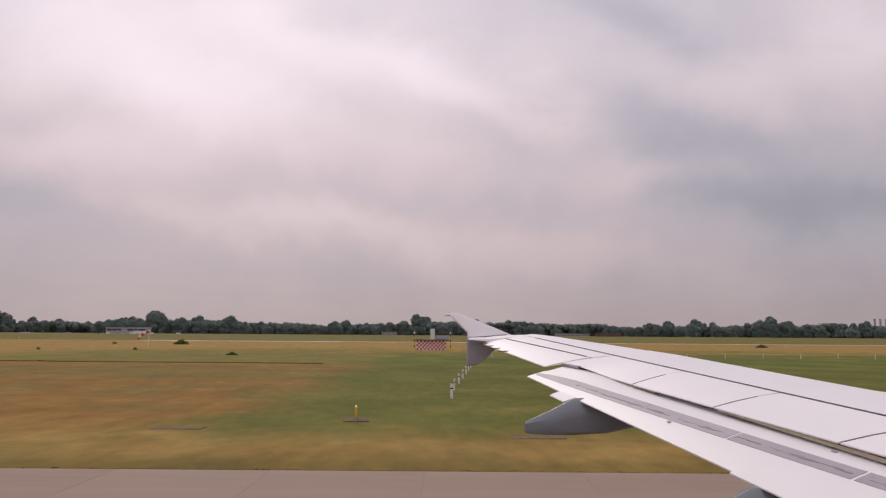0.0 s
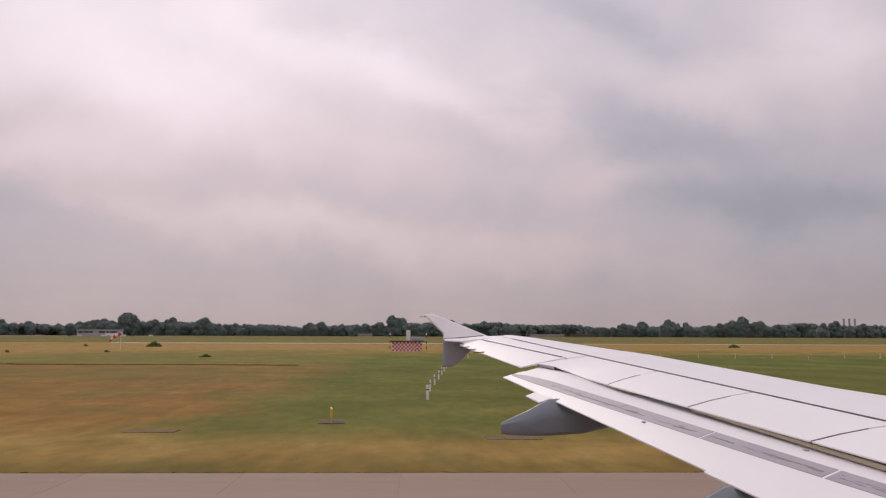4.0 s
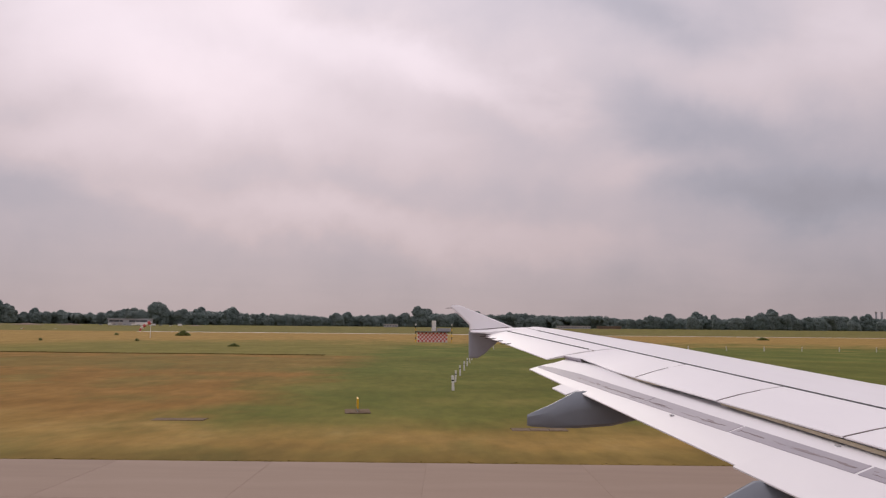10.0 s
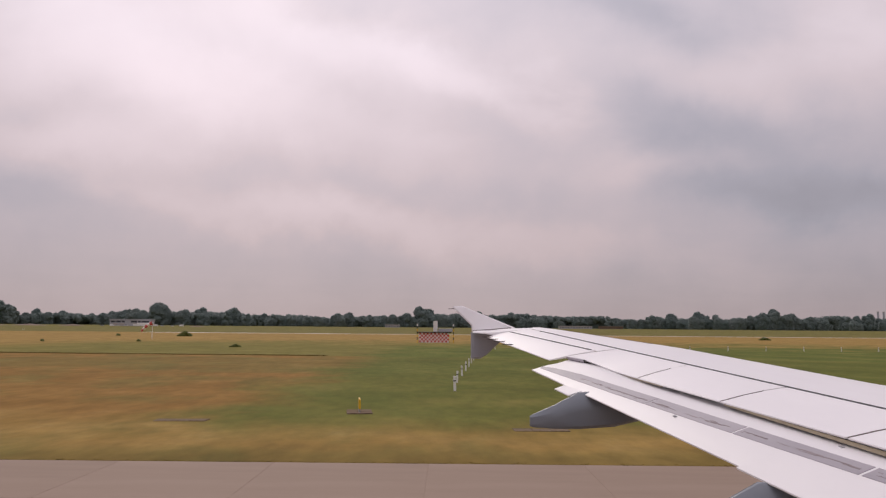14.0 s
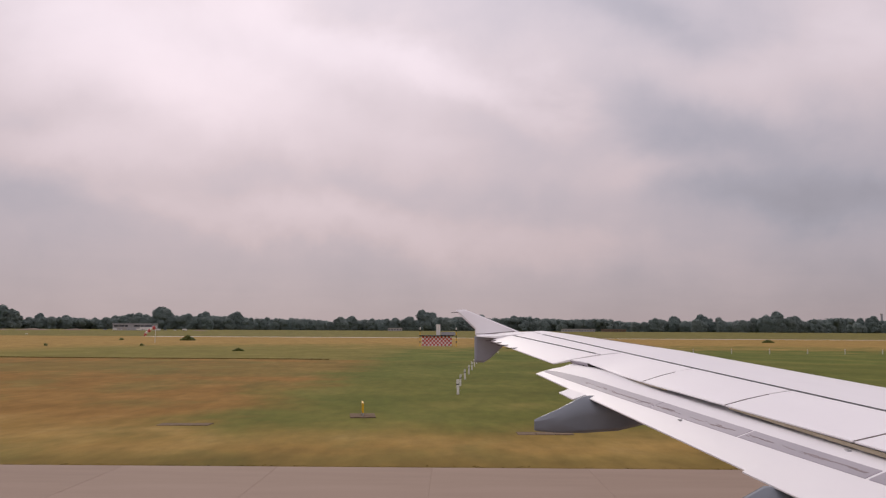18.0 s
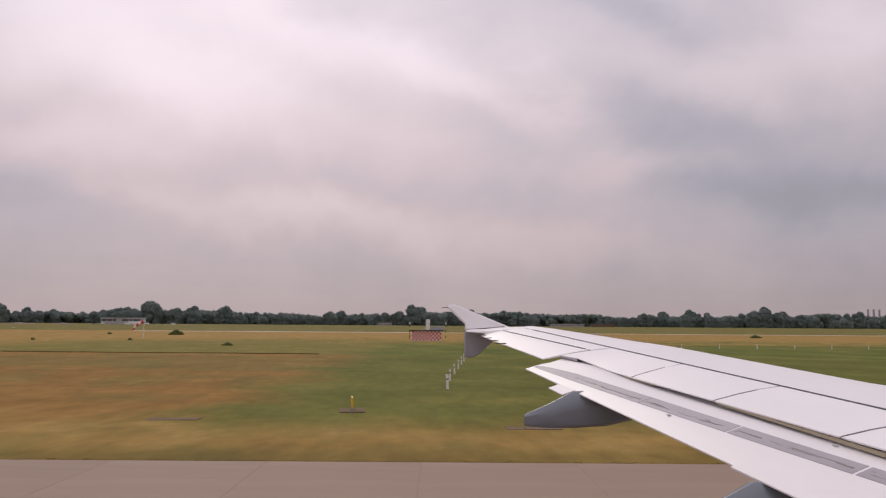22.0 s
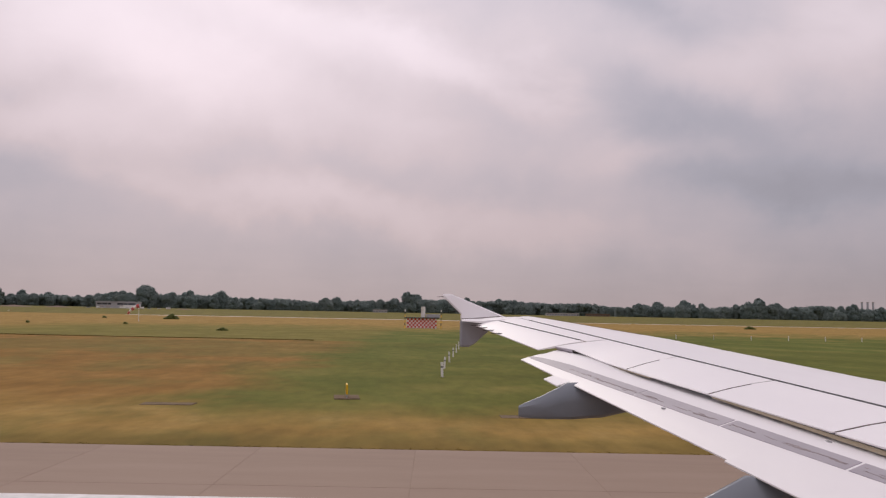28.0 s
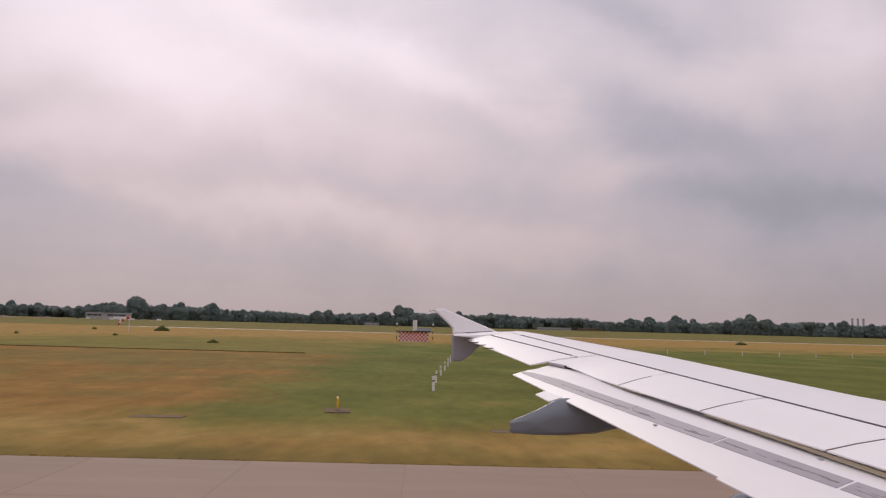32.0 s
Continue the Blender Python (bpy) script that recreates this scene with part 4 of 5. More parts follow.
def build_slabs():
    first = thing("inspection_cover", "weathered concrete inspection slab sunk in the grass", "concrete slab", group="slabs in the grass")
    # dark strip behind the slab stands for the shade of its recess
    part("shade_rim", box(-1.58, 1.58, 0.36, 0.56, -0.1, 0.014), SOIL_SHADE, first, "dark rim with the recess shade painted in")
    for i in range(3):
        part("slab", box(-1.55 + 1.04 * i, -0.53 + 1.04 * i, -0.48, 0.42, -0.05, 0.022 + 0.008 * i), PADC, first, bevel=0.02)
    first.matrix_basis = pose(-15.8, 43.6, 0, 0, 0, 2) @ Matrix.Diagonal((0.78, 0.9, 1, 1))
    for x, y, r in ((-5.4, 38.4, 1), (12.5, 43.8, 1), (28.1, 39.5, 2), (44.7, 37.0, 1), (-46.7, 38.0, 1)):
        copy_thing(first, pose(x, y, 0, 0, 0, r))


build_slabs()


def build_edge_lights():
    for at, mat, label in (((75.0, 29.7, 0), RED, "small red runway edge light with a dark lens"), ((-16.1, 33.4, 0), ORANGE, "small orange marker light in bare earth")):
        s = thing("edge_light", label, "airfield light", at)
        s.scale = (0.72, 0.72, 0.72)
        bm = rod((0, 0, -0.02), (0, 0, 0.10), 0.19, 0.15, 16)
        part("base", bm, mat, s)
        part("stem", rod((0, 0, 0.09), (0, 0, 0.24), 0.07, 0.055, 12), mat, s)
        bm = bmesh.new()
        bmesh.ops.create_uvsphere(bm, u_segments=14, v_segments=8, radius=0.095)
        bmesh.ops.transform(bm, matrix=Matrix.Translation((0, 0, 0.30)), verts=bm.verts)
        part("lens", bm, GLASS if mat is RED else ORANGE, s, smooth=True)
    first = thing("runway_light", "small white raised runway edge light on the concrete", "airfield light", (-47.0, 23.4, 0.05), group="runway edge lights")
    part("base", rod((0, 0, 0), (0, 0, 0.05), 0.16, 0.14, 16), METAL, first)
    part("lens", rod((0, 0, 0.05), (0, 0, 0.13), 0.09, 0.06, 14), POSTW, first)
    for k in (-2, -1, 1, 2):
        copy_thing(first, pose(-47.0 + 60 * k, 23.4, 0.05))


build_edge_lights()


def build_shed():
    """Equipment shed in red and white checks with an aerial drum on the roof."""
    cx, y0 = 36.5, 233.5
    s = thing("antenna_shed", "red and white chequered equipment shed with a flat dark roof", "shed", (cx, y0, 0), 3)
    s.scale = (1.08, 1.08, 1.05)
    part("body", box(-4.0, 4.0, 0.03, 5.0, 0, 2.75), POSTW, s)
    n, m = 16, 5
    for i in range(n):
        for j in range(m):
            if (i + j) % 2 == 0:
                w, h = 8.0 / n, 2.6 / m
                part("red_check", box(-4 + i * w, -4 + (i + 1) * w, -0.005, 0.031, 0.1 + j * h, 0.1 + (j + 1) * h), RED, s)
    for j in range(m):
        for k in range(8):
            if (k + j) % 2 == 0:
                part("red_check", box(3.999, 4.035, 0.1 + k * 0.6, 0.1 + (k + 1) * 0.6, 0.1 + j * 0.52, 0.1 + (j + 1) * 0.52), RED, s)
    part("roof", box(-4.7, 4.7, -0.5, 5.5, 2.75, 3.0), BLACK, s, "dark overhanging flat roof", bevel=0.03)
    part("antenna_drum", rod((0.4, 2, 3.0), (0.4, 2, 6.0), 0.58, 0.58, 20), POSTW, s, "white upright aerial drum", bevel=0.04)
    part("roof_box", box(1.3, 5.0, 1.2, 3.4, 3.0, 3.9), CLAD, s, "grey plant box on the roof", bevel=0.05)
    for x in (-4.9, 5.6):
        p = thing("striped_pole", "thin pole banded in yellow and black with a lamp on top", "pole", (cx + x, y0 - 1, 0), group="poles by the chequered shed")
        for j in range(6):
            part("band", rod((0, 0, 0.8 * j), (0, 0, 0.8 * j + 0.8), 0.11, 0.11, 10), (YELLOW, BLACK)[j % 2], p)
        part("lamp", rod((0, 0, 4.8), (0, 0, 5.4), 0.2, 0.14, 12), POSTW, p)


build_shed()


def build_windsock():
    w = thing("windsock", "red and white windsock half filled on a thin pole", "windsock", (-57.0, 263, 0))
    w.scale = (0.83, 0.83, 0.83)
    part("pole", rod((0, 0, 0), (0, 0, 6.4), 0.12, 0.07, 10), POSTW, w)
    part("swivel_ring", rod((-0.1, 0, 6.0), (0.25, 0, 6.2), 0.55, 0.55, 16), METAL, w)
    pts = [(0.0, 6.1), (-1.0, 5.75), (-2.0, 5.2), (-2.9, 4.5), (-3.7, 3.7), (-4.3, 2.8)]
    for k in range(5):
        (x0, z0), (x1, z1) = pts[k], pts[k + 1]
        part("sock_band", rod((x0, 0, z0), (x1, 0, z1), 0.75 - 0.07 * k, 0.75 - 0.07 * (k + 1), 14), (SOCK, POSTW)[k % 2], w, smooth=True)


build_windsock()


def build_mast(at, height, width, label, platforms):
    mst = thing("lattice_mast", label, "mast", at, 12, group="red and white masts")
    n = max(6, int(height / 1.15))
    seg = height / n
    h = width / 2
    for k in range(n):
        bm = bmesh.new()
        z0, z1 = k * seg, (k + 1) * seg
        cs = ((-h, -h), (h, -h), (h, h), (-h, h))
        for i, (x, y) in enumerate(cs):
            add_rod(bm, (x, y, z0), (x, y, z1), 0.07, None, 6)
            x2, y2 = cs[(i + 1) % 4]
            add_rod(bm, (x, y, z0), (x2, y2, z1), 0.045, None, 5)
            add_rod(bm, (x, y, z1), (x2, y2, z1), 0.045, None, 5)
            add_rod(bm, (x2, y2, z0), (x, y, z1), 0.045, None, 5)
        part("lattice_section", bm, (POSTW, RED)[k % 2], mst)
        if k % 2:
            part("red_panel", box(-h - 0.03, h + 0.03, -h - 0.03, h + 0.03, z0 + 0.02, z1 - 0.02), RED, mst, bevel=0.02)
    for z in platforms:
        part("platform", box(-h - 0.9, h + 0.1, -h - 0.15, h + 0.15, z, z + 0.12), METAL, mst)
        part("antenna", box(-h - 0.9, -h - 0.45, -0.25, 0.25, z + 0.12, z + 0.6), CLAD, mst, bevel=0.04)
    part("footing", box(-h - 0.4, h + 0.4, -h - 0.4, h + 0.4, -0.1, 0.15), PADC, mst)


build_mast((300.0, 138, 0), 15.5, 0.95, "tall red and white lattice mast with small platforms", (11.6, 7.2, 1.8))
build_mast((303.0, 139, 0), 11.6, 0.5, "slim red and white lattice mast beside the taller one", ())
build_mast((440, 600, 0), 15.0, 0.7, "distant red and white lattice mast beside a low hut", ())


def build_hut():
    s = thing("striped_hut", "square hut in broad red and white stripes", "hut", (316.0, 172, 0), -4)
    part("body", box(-2.15, 2.15, 0, 3.5, 0, 2.5), POSTW, s)
    for i, (a, b) in enumerate(((-2.15, -1.6), (-1.05, -0.75), (0.75, 1.05), (1.5, 2.15))):
        part("red_stripe", box(a, b, -0.012, 0.02, 0.05, 2.45), RED, s)
    part("red_stripe", box(-0.75, 0.75, -0.012, 0.02, 1.75, 2.45), RED, s)
    part("red_stripe", box(-0.75, 0.75, -0.012, 0.02, 0.05, 0.7), RED, s)
    part("roof", box(-2.3, 2.3, -0.12, 3.6, 2.5, 2.66), RED, s, "red flat roof", bevel=0.02)


build_hut()


def build_hall():
    """Long low building at the edge of the trees, with cars in front."""
    b = thing("low_building", "long low grey building with a band of windows and flat roof", "building", (-361, 1000, rise(1000)), 4)
    part("wall", box(-25, 25, 0, 18, 0, 7.6), CLAD, b)
    part("roof", box(-25.8, 25.8, -1.0, 18.8, 7.6, 8.6), CLAD, b, "pale flat roof edge", bevel=0.1)
    for x0, x1 in ((-23.6, -18.0), (-17.2, -11.0), (-10.2, -6.4), (1.0, 8.6), (9.6, 13.2), (14.2, 23.4)):
        w = part("window", box(x0, x1, -0.08, 0.06, 4.4, 6.6), GLASS, b)
        part("frame", box(x0 - 0.12, x1 + 0.12, -0.05, 0.03, 4.28, 6.72), PALE, w)
    for x0, x1 in ((-21.0, -15.5), (-13.0, -7.5), (4.0, 9.5)):
        part("roller_door", box(x0, x1, -0.1, 0.06, 0.0, 3.6), PALE, b, "pale roller door")
    part("annexe", box(9.9, 27.5, -4.2, -0.02, 0, 3.9), POSTW, b, "low white annexe", bevel=0.1)
    part("door", box(-1.6, -0.6, -0.12, 0.06, 0, 2.1), PALE, b)
    rng = random.Random(3)
    for i in range(11):
        van = i % 3 == 1
        label = "white parked van in front of the low building" if van else "small white parked car in front of the low building"
        car = thing("parked_van" if van else "parked_car", label, "van" if van else "car", (-388 + 9.5 * i + rng.uniform(-3, 3), 985 + rng.uniform(-4, 4), rise(985)), rng.uniform(-20, 20), group="cars by the low building")
        if van:
            part("body", box(-2.6, 2.6, -0.98, 0.98, 0.3, 2.35), POSTW, car, bevel=0.15)
            part("windscreen", box(2.3, 2.63, -0.85, 0.85, 1.3, 2.0), GLASS, car, bevel=0.05)
        else:
            part("body", box(-2.1, 2.1, -0.85, 0.85, 0.3, 0.95), POSTW if i % 4 else CLAD, car, bevel=0.12)
            part("cabin", box(-1.2, 1.1, -0.72, 0.72, 0.93, 1.45), GLASS, car, bevel=0.12)
        for wx in (-1.3, 1.3):
            for wy in (-0.8, 0.8):
                part("wheel", rod((wx, wy - 0.1, 0.32), (wx, wy + 0.1, 0.32), 0.32, 0.32, 14), RUBBER, car)
    for at, w, label in (((-40, 1140, rise(1150)), 20, "small pale shed in front of the trees"), ((226, 1160, rise(1150)), 48, "long white low shed before the trees"), ((278, 1160, rise(1150)), 34, "long reddish low shed before the trees")):
        s = thing("far_shed", label, "shed", at)
        part("wall", box(-w / 2, w / 2, 0, 8, 0, 3.2), BRICKR if "reddish" in label else CLAD, s)
        part("roof", box(-w / 2 - 0.4, w / 2 + 0.4, -0.4, 8.4, 3.2, 4.0), PALE if "reddish" not in label else BRICKR, s, bevel=0.1)
        for i in range(int(w / 4)):
            part("window", box(-w / 2 + 1 + 4 * i, -w / 2 + 3 + 4 * i, -0.06, 0.05, 1.0, 2.2), GLASS, s)
    for x in (796, 806, 816):
        c = thing("chimney", "slim pale power station chimney far behind the trees", "chimney", (x, 1400, 0), group="power station chimneys")
        part("stack", rod((0, 0, 0), (0, 0, 38), 2.2, 1.7, 16), CLAD, c)
        part("rim", rod((0, 0, 37), (0, 0, 38.3), 2.0, 2.0, 16), PALE, c)


build_hall()


def build_machines():
    """Site works beyond the grass: excavators, barriers and heaps."""
    for x, y, turn, label in ((-364, 443, 160, "green tracked excavator with its arm raised"), (-398, 330, 20, "green tracked excavator at rest")):
        e = thing("excavator", label, "excavator", (x, y, 0), turn)
        for sy in (-1.1, 1.1):
            part("track", box(-1.9, 1.9, sy - 0.3, sy + 0.3, 0, 0.8), RUBBER, e, bevel=0.2)
        part("house", box(-1.8, 1.0, -1.2, 1.2, 0.9, 2.1), GREENM, e, bevel=0.12)
        part("cab", box(-0.2, 1.1, 0.1, 1.15, 2.1, 3.0), GLASS, e, bevel=0.1)
        part("boom", rod((0.9, 0, 1.6), (4.2, 0, 4.6), 0.28, 0.22, 8), GREENM, e)
        part("stick", rod((4.2, 0, 4.6), (6.0, 0, 1.6), 0.2, 0.16, 8), GREENM, e)
        part("bucket", box(5.4, 6.4, -0.5, 0.5, 0.6, 1.6), METAL, e, bevel=0.15)
    first = thing("site_barrier", "low red and white plastic barrier by the works", "barrier", group="barriers at the works")
    for k in range(3):
        part("block", box(-1.5 + k * 1.0, -0.52 + k * 1.0, -0.25, 0.25, 0, 0.6), (POSTW, POSTW, RED)[k], first, bevel=0.06)
    first.matrix_basis = pose(-464, 275, 0, 0, 0, 3)
    rng = random.Random(5)
    for i in range(1, 15):
        copy_thing(first, pose(-464 + 14.4 * i, 275 + 24.5 * i + rng.uniform(-1.5, 1.5), 0, 0, 0, 30 + rng.uniform(-16, 16)))


build_machines()


def build_truck():
    t = thing("dump_truck", "white tipper truck parked behind the works barriers", "truck", (-466, 262, 0), 8)
    part("chassis", box(-3.8, 3.6, -0.5, 0.5, 0.7, 1.0), BLACK, t)
    cab = part("cab", box(2.0, 3.9, -1.2, 1.2, 0.9, 3.0), POSTW, t, bevel=0.15)
    part("windscreen", box(3.86, 3.93, -1.0, 1.0, 1.9, 2.75), GLASS, cab)
    part("side_window", box(2.4, 3.4, -1.225, -1.19, 1.9, 2.6), GLASS, cab)
    bm = bmesh.new()
    add_box(bm, -3.9, 1.8, -1.25, 1.25, 1.1, 1.3)
    for y in (-1.25, 1.13):
        add_box(bm, -3.9, 1.8, y, y + 0.12, 1.3, 2.5)
    for x in (-3.9, 1.68):
        add_box(bm, x, x + 0.12, -1.25, 1.25, 1.3, 2.5)
    part("tipper_bed", bm, PALE, t, "pale open tipper bed")
    for x in (-3.0, -1.7, 2.8):
        for y in (-1.1, 1.1):
            w = part("wheel", rod((x, y - 0.16, 0.5), (x, y + 0.16, 0.5), 0.5, 0.5, 18), RUBBER, t)
            part("rim", rod((x, y - 0.17, 0.5), (x, y + 0.17, 0.5), 0.25, 0.25, 12), METAL, w)


build_truck()


def build_heaps():
    """Mounds of dug earth near the low building."""
    for i, (x, y, w, h) in enumerate(((-470, 965, 24, 2.4), (-420, 970, 18, 2.3), (-520, 975, 20, 2.0), (-270, 980, 13, 1.4))):
        rng = random.Random(60 + i)
        n, rows = 18, []
        for k in range(6):
            r = w * (1 - k / 5.2)
            rows.append([(x + r * math.cos(6.2832 * j / n) * rng.uniform(0.88, 1.1), y + 0.6 * r * math.sin(6.2832 * j / n) * rng.uniform(0.88, 1.1), rise(y) - 0.3 + h * (k / 5) ** 0.75 + (rng.uniform(-0.12, 0.12) if k else -0.1)) for j in range(n)])
        v, f = loft(rows)
        tagged(obj("earth_mound", v, f, BRICKR, smooth=True), "mound of bare reddish-brown earth on the field", "earth mound", "mounds of dug earth")


build_heaps()


# ---- foliage ----
def clumps(rng, lobes, count, size):
    """Leaf clumps: small tilted sprays of leaves strewn over overlapping lumpy cores."""
    verts, faces = [], []
    tot = sum(l[3] ** 2 for l in lobes)
    for cx, cy, cz, r in lobes:
        i0, nu, nv = len(verts), 13, 8
        for a in range(1, nv):
            for b in range(nu):
                th, ph = math.pi * a / nv, 2 * math.pi * (b + 0.5 * (a % 2)) / nu
                q = r * 0.95 * rng.uniform(0.76, 1.16)
                verts.append((cx + q * math.sin(th) * math.cos(ph), cy + q * math.sin(th) * math.sin(ph), cz + q * math.cos(th)))
        for a in range(nv - 2):
            for b in range(nu):
                p, q = i0 + a * nu, i0 + (a + 1) * nu
                faces.append((p + b, p + (b + 1) % nu, q + (b + 1) % nu, q + b))
        faces.append(tuple(i0 + b for b in range(nu - 1, -1, -1)))
        for _ in range(max(6, int(count * r * r / tot))):
            d = Vector((rng.gauss(0, 1), rng.gauss(0, 1), rng.gauss(0, 1) + 0.25)).normalized()
            c = Vector((cx, cy, cz)) + d * r * rng.uniform(0.86, 1.20)
            n = (d + Vector((rng.gauss(0, 0.3), rng.gauss(0, 0.3), 0.35 + rng.gauss(0, 0.3)))).normalized()
            w = n.cross(Vector((rng.gauss(0, 1), rng.gauss(0, 1), rng.gauss(0, 1)))).normalized()
            u = w.cross(n)
            k = size * rng.uniform(0.6, 1.4)
            i = len(verts)
            verts += [tuple(c - w * k - n * k * 0.3), tuple(c - u * k * 0.7), tuple(c + w * k - n * k * 0.3), tuple(c + u * k * 0.8)]
            faces += [(i, i + 1, i + 3), (i + 1, i + 2, i + 3)]
    return verts, faces


def make_tree(seed, h, spread, label, poplar=False):
    rng = random.Random(seed)
    t = thing("tree", label, "tree", group="trees along the horizon")
    trunk = bmesh.new()
    add_rod(trunk, (0, 0, -0.2), (0.1, 0, h * 0.45), 0.035 * h, 0.02 * h, 8)
    for k in range(4):
        a = rng.uniform(0, 6.28)
        add_rod(trunk, (0.05, 0, h * (0.22 + 0.05 * k)), (math.cos(a) * spread * 0.5, math.sin(a) * spread * 0.5, h * (0.5 + 0.08 * k)), 0.014 * h, 0.006 * h, 6)
    part("trunk", trunk, BARK, t)
    lobes = []
    for k in range(7 if poplar else 15):
        a, q = rng.uniform(0, 6.28), rng.uniform(0.25, 1.0) ** 0.7
        zz = rng.uniform(0.12, 0.90)
        q *= 0.66 * math.sqrt(max(0.05, 1.0 - ((zz - 0.40) / 0.56) ** 2))
        if poplar:
            lobes.append((0, 0, h * (0.20 + 0.10 * k), spread * (0.56 - 0.055 * k)))
        else:
            lobes.append((math.cos(a) * spread * q, math.sin(a) * spread * q, h * zz, spread * rng.uniform(0.30, 0.42)))
    if not poplar:
        lobes.append((0, 0, h * 0.5, spread * 0.62))
        lobes.append((rng.uniform(-0.15, 0.15) * spread, 0, h * 0.74, spread * 0.30))
        lobes.append((rng.uniform(-0.15, 0.15) * spread, 0, h * 0.2, spread * 0.6))
    v, f = clumps(rng, lobes, 4200, 0.046 * h)
    # crown colour carries the painted haze
    obj("crown", v, f, LEAF_HAZE, t)
    return t


def build_trees():
    protos = [make_tree(11, 14, 8.0, "broad dark green deciduous tree in the distant tree line"), make_tree(12, 12, 8.5, "low wide dark green tree in the distant tree line"),
              make_tree(13, 17, 7.5, "tall rounded dark green tree above the tree line"), make_tree(14, 13, 6.5, "narrow dark green tree in the distant tree line"),
              make_tree(15, 15, 3.2, "slender poplar standing above the tree line", poplar=True), make_tree(16, 11, 7.5, "small dark green tree in the distant tree line")]
    rng = random.Random(21)
    used = set()

    def plant(k, x, y, s):
        m = pose(x * 1.5, y * 1.5, rise(y * 1.5) - 0.3, 0, 0, rng.uniform(0, 360)) @ Matrix.Diagonal((s * 1.5, s * 1.5, s * 1.30 * rng.uniform(0.92, 1.1), 1))
        if k not in used:
            used.add(k)
            protos[k].matrix_basis = m
        else:
            copy_thing_scaled(protos[k], m)

    def copy_thing_scaled(ob, m):
        c = copy_thing(ob, m)
        c.matrix_basis = m

    # the two big trees and their neighbours
    plant(2, -454, 840, 1.55)
    plant(2, -442, 846, 1.35)
    plant(2, -478, 846, 1.2)
    x = -640.0
    while x < 860:
        y = 860 + 40 * math.sin(x * 0.011) + rng.uniform(-22, 22)
        wave = 1.0 + 0.20 * math.sin(x * 0.021 + 1.0) + 0.12 * math.sin(x * 0.057)
        k = rng.choices((0, 1, 2, 3, 4, 5), (4, 4, 1.6, 3, 0.5, 3))[0]
        plant(k, x, y, (1.22 if x < -250 else 1.06) * wave * rng.uniform(0.85, 1.15))
        x += rng.uniform(5.0, 9.0)
    # dense wood behind, too many to count, in the haze-tinted leaf colour
    lobes = []
    rr = random.Random(33)
    for i in range(1150):
        xx = -900 + 2050 * i / 1150 + rr.uniform(-3, 3)
        hh = 13.5 + 2.2 * math.sin(xx * 0.017) + 1.2 * math.sin(xx * 0.071) + rr.uniform(-1.5, 1.5)
        rad = rr.uniform(3.4, 6.5)
        lobes.append((xx * 1.5, 1352 + rr.uniform(-16, 16), 4.0 + hh * 1.40 - rad, rad))
        if i % 3 == 0:
            lobes.append((xx * 1.5, 1360, 4.0 + hh * 0.55, hh * 0.78))
    v, f = clumps(rr, lobes, 200000, 1.25)
    tagged(obj("far_woodland", v, f, LEAF_HAZE), "dense dark green wood along the horizon, haze in its colour", "woodland", kind="stuff")
    # bushes out on the field
    b0 = thing("bush", "low rounded green bush alone on the field", "bush", group="bushes on the field")
    br = random.Random(4)
    v, f = clumps(br, [(0, 0, 0.7, 0.9), (1.3, 0.2, 0.5, 0.7), (-1.2, 0.1, 0.45, 0.6), (0.4, -0.3, 1.3, 0.6), (-0.5, 0.2, 1.1, 0.45), (2.1, 0, 0.3, 0.4), (-2.0, 0.1, 0.25, 0.35)], 700, 0.20)
    obj("leaves", v, f, BUSH, b0)
    part("stems", rod((0, 0, -0.1), (0, 0, 0.9), 0.12, 0.05, 8), BARK, b0)
    b0.matrix_basis = pose(-66, 322, 0) @ Matrix.Diagonal((1.3, 1.3, 1.15, 1))
    for xx, yy, s in ((-4, 168, 0.40), (-66, 210, 0.36), (-43, 216, 0.36), (-108, 250, 0.4), (-96, 330, 0.5), (177, 345, 0.8)):
        c = copy_thing(b0, pose(xx, yy, 0))
        c.matrix_basis = pose(xx, yy, 0, 0, 0, xx) @ Matrix.Diagonal((s * 1.35, s * 1.3, s * 0.9, 1))


build_trees()


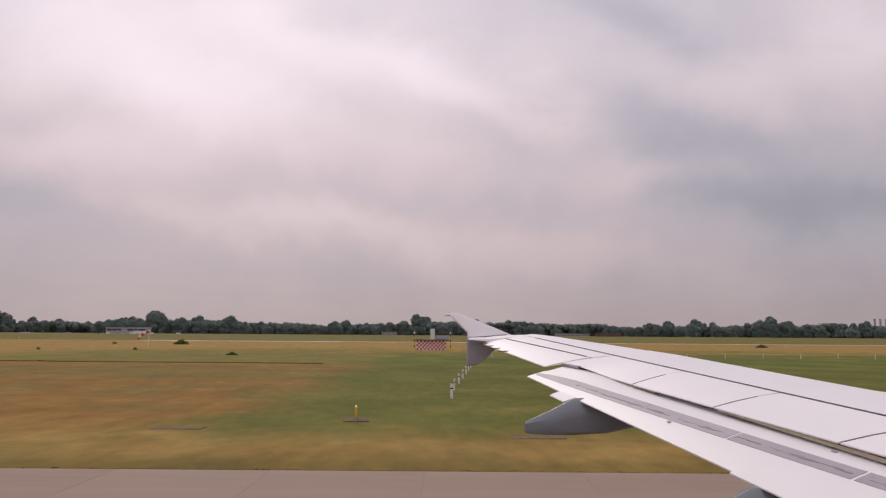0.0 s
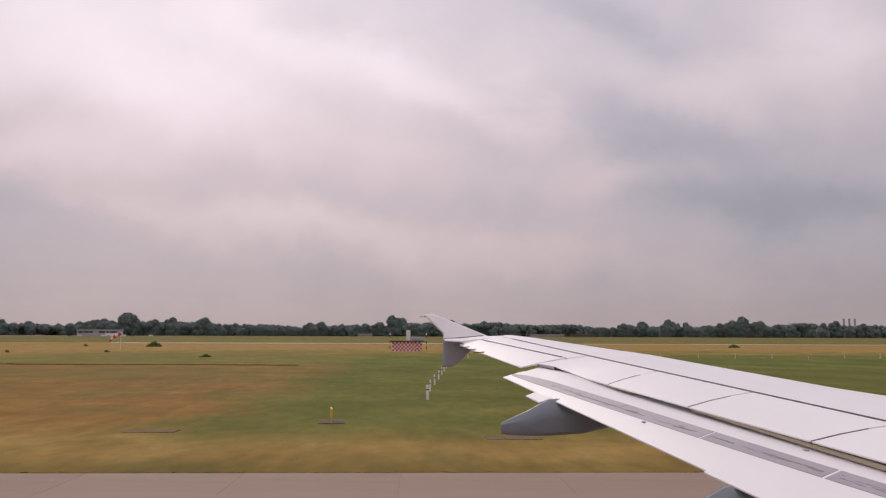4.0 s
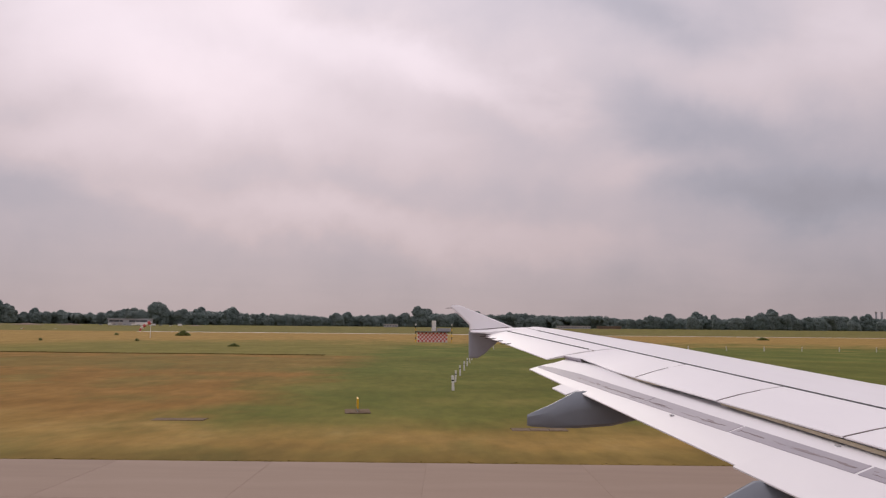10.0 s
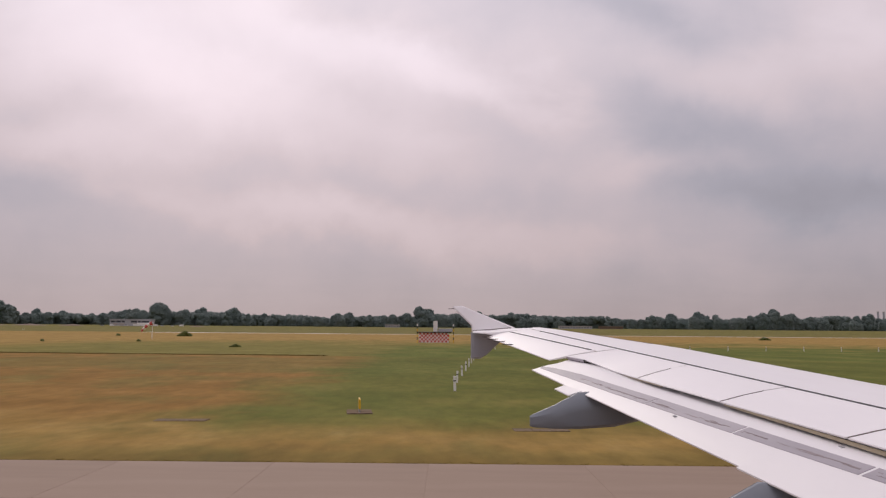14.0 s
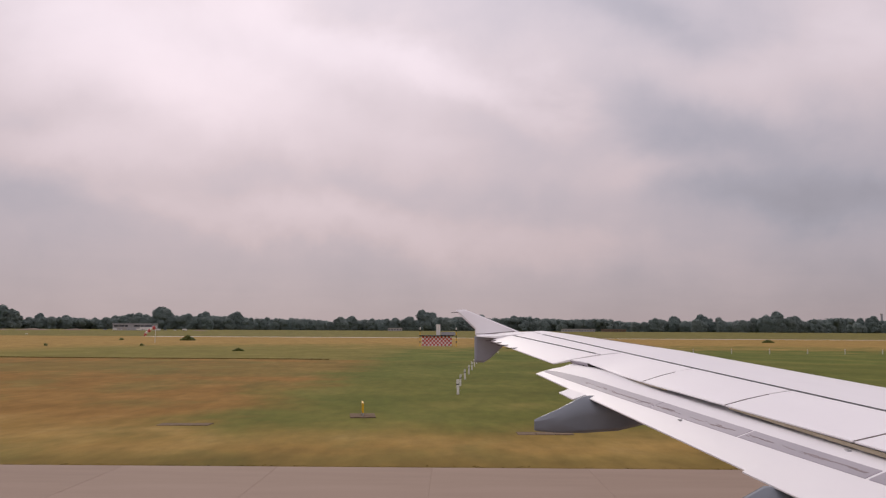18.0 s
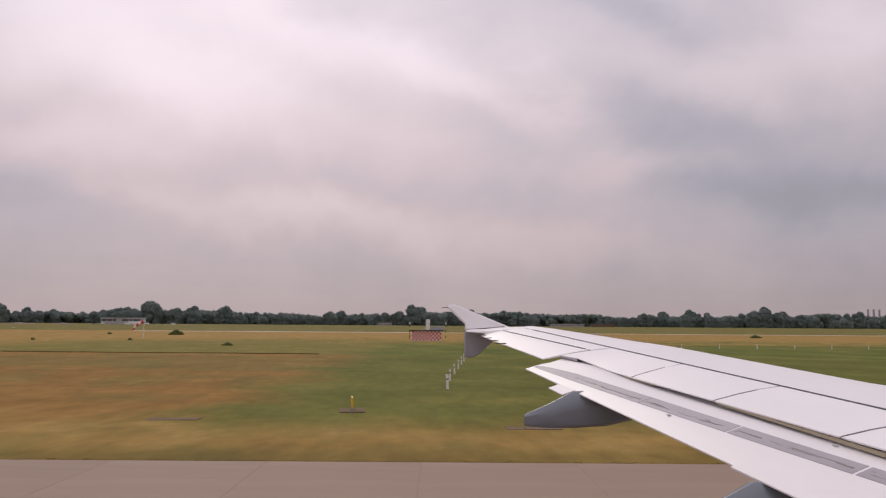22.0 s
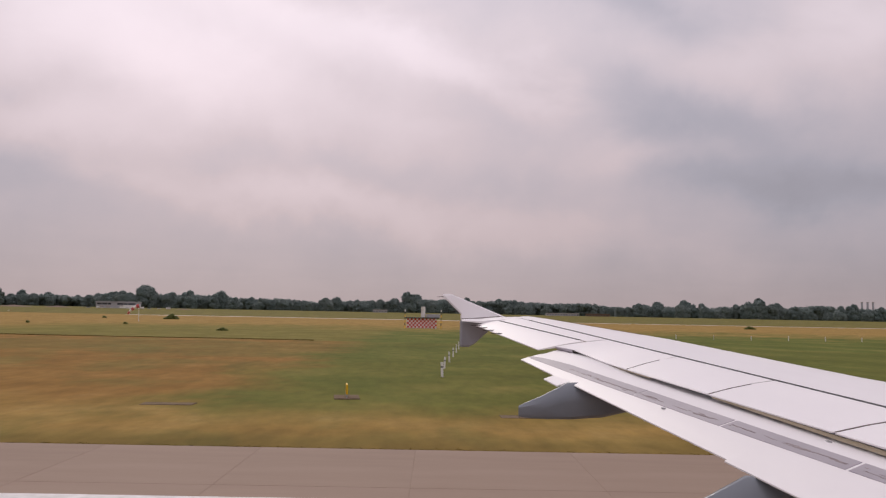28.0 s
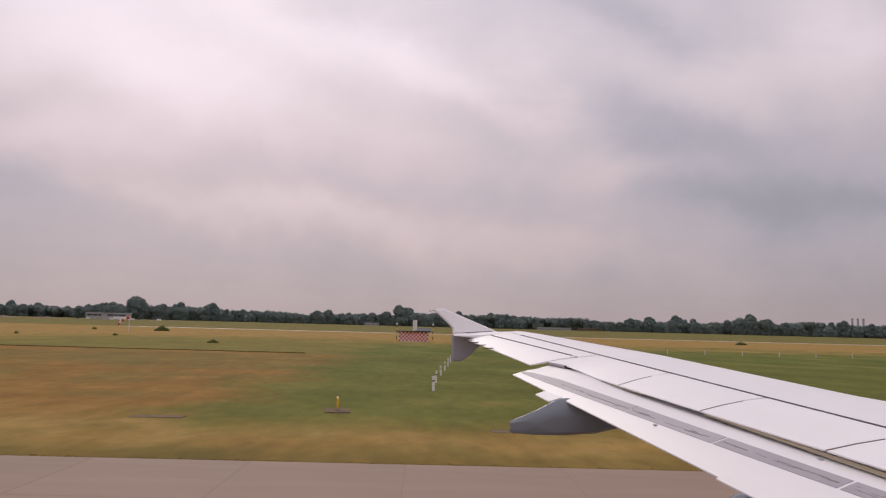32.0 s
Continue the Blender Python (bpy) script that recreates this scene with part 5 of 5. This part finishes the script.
def build_grass():
    """Blades and tufts of dry grass, thick at the paving's edge and thinner outwards."""
    rng = np.random.default_rng(9)
    n = 11000
    y = EDGE + 0.03 + rng.random(n) ** 2 * 14
    y[:10990] = EDGE + np.abs(rng.normal(0, 0.22, 10990)) - 0.05
    x = STAND + (rng.random(n) - 0.5) * 1.35 * (y + 8)
    h = rng.uniform(0.006, 0.022, n) * (1 + 0.6 * (np.sin(x * 0.5) * np.sin(y * 0.9) > 0.4))
    a = rng.uniform(0, np.pi, n)
    w = rng.uniform(0.03, 0.08, n)
    lx, ly = rng.normal(0, 0.05, n), rng.normal(0, 0.05, n)
    v = np.empty((n, 3, 3))
    v[:, 0] = np.stack([x - np.cos(a) * w, y - np.sin(a) * w, np.zeros(n)], 1)
    v[:, 1] = np.stack([x + np.cos(a) * w, y + np.sin(a) * w, np.zeros(n)], 1)
    v[:, 2] = np.stack([x + lx, y + ly, h], 1)
    me = bpy.data.meshes.new("grass_tufts")
    me.from_pydata(v.reshape(-1, 3).tolist(), [], [(3 * i, 3 * i + 1, 3 * i + 2) for i in range(n)])
    me.materials.append(GRASS)
    tagged(new("grass_tufts", me), "dry straw-coloured grass tufts along the paving edge", "grass", kind="stuff")
    # taller unmown grass along the mowing edge, its front shade put into the colour
    n = 7000
    x = rng.uniform(-95, 22, n)
    y = 123 - 0.085 * x + rng.random(n) ** 2 * 3 + 0.9 * np.sin(x * 0.09)
    h = rng.uniform(0.02, 0.07, n)
    a = rng.uniform(-0.5, 0.5, n)
    w = rng.uniform(0.12, 0.32, n)
    v[: n, 0] = np.stack([x - np.cos(a) * w, y - np.sin(a) * w, np.zeros(n)], 1)
    v[: n, 1] = np.stack([x + np.cos(a) * w, y + np.sin(a) * w, np.zeros(n)], 1)
    v[: n, 2] = np.stack([x + rng.normal(0, 0.1, n), y + rng.normal(0, 0.1, n), h], 1)
    me = bpy.data.meshes.new("shaded_tall_grass")
    me.from_pydata(v[:n].reshape(-1, 3).tolist(), [], [(3 * i, 3 * i + 1, 3 * i + 2) for i in range(n)])
    me.materials.append(TALL_SHADED)
    tagged(new("shaded_tall_grass", me), "taller unmown brown grass along the field, darkened for shade at its front", "grass", kind="stuff")


build_grass()
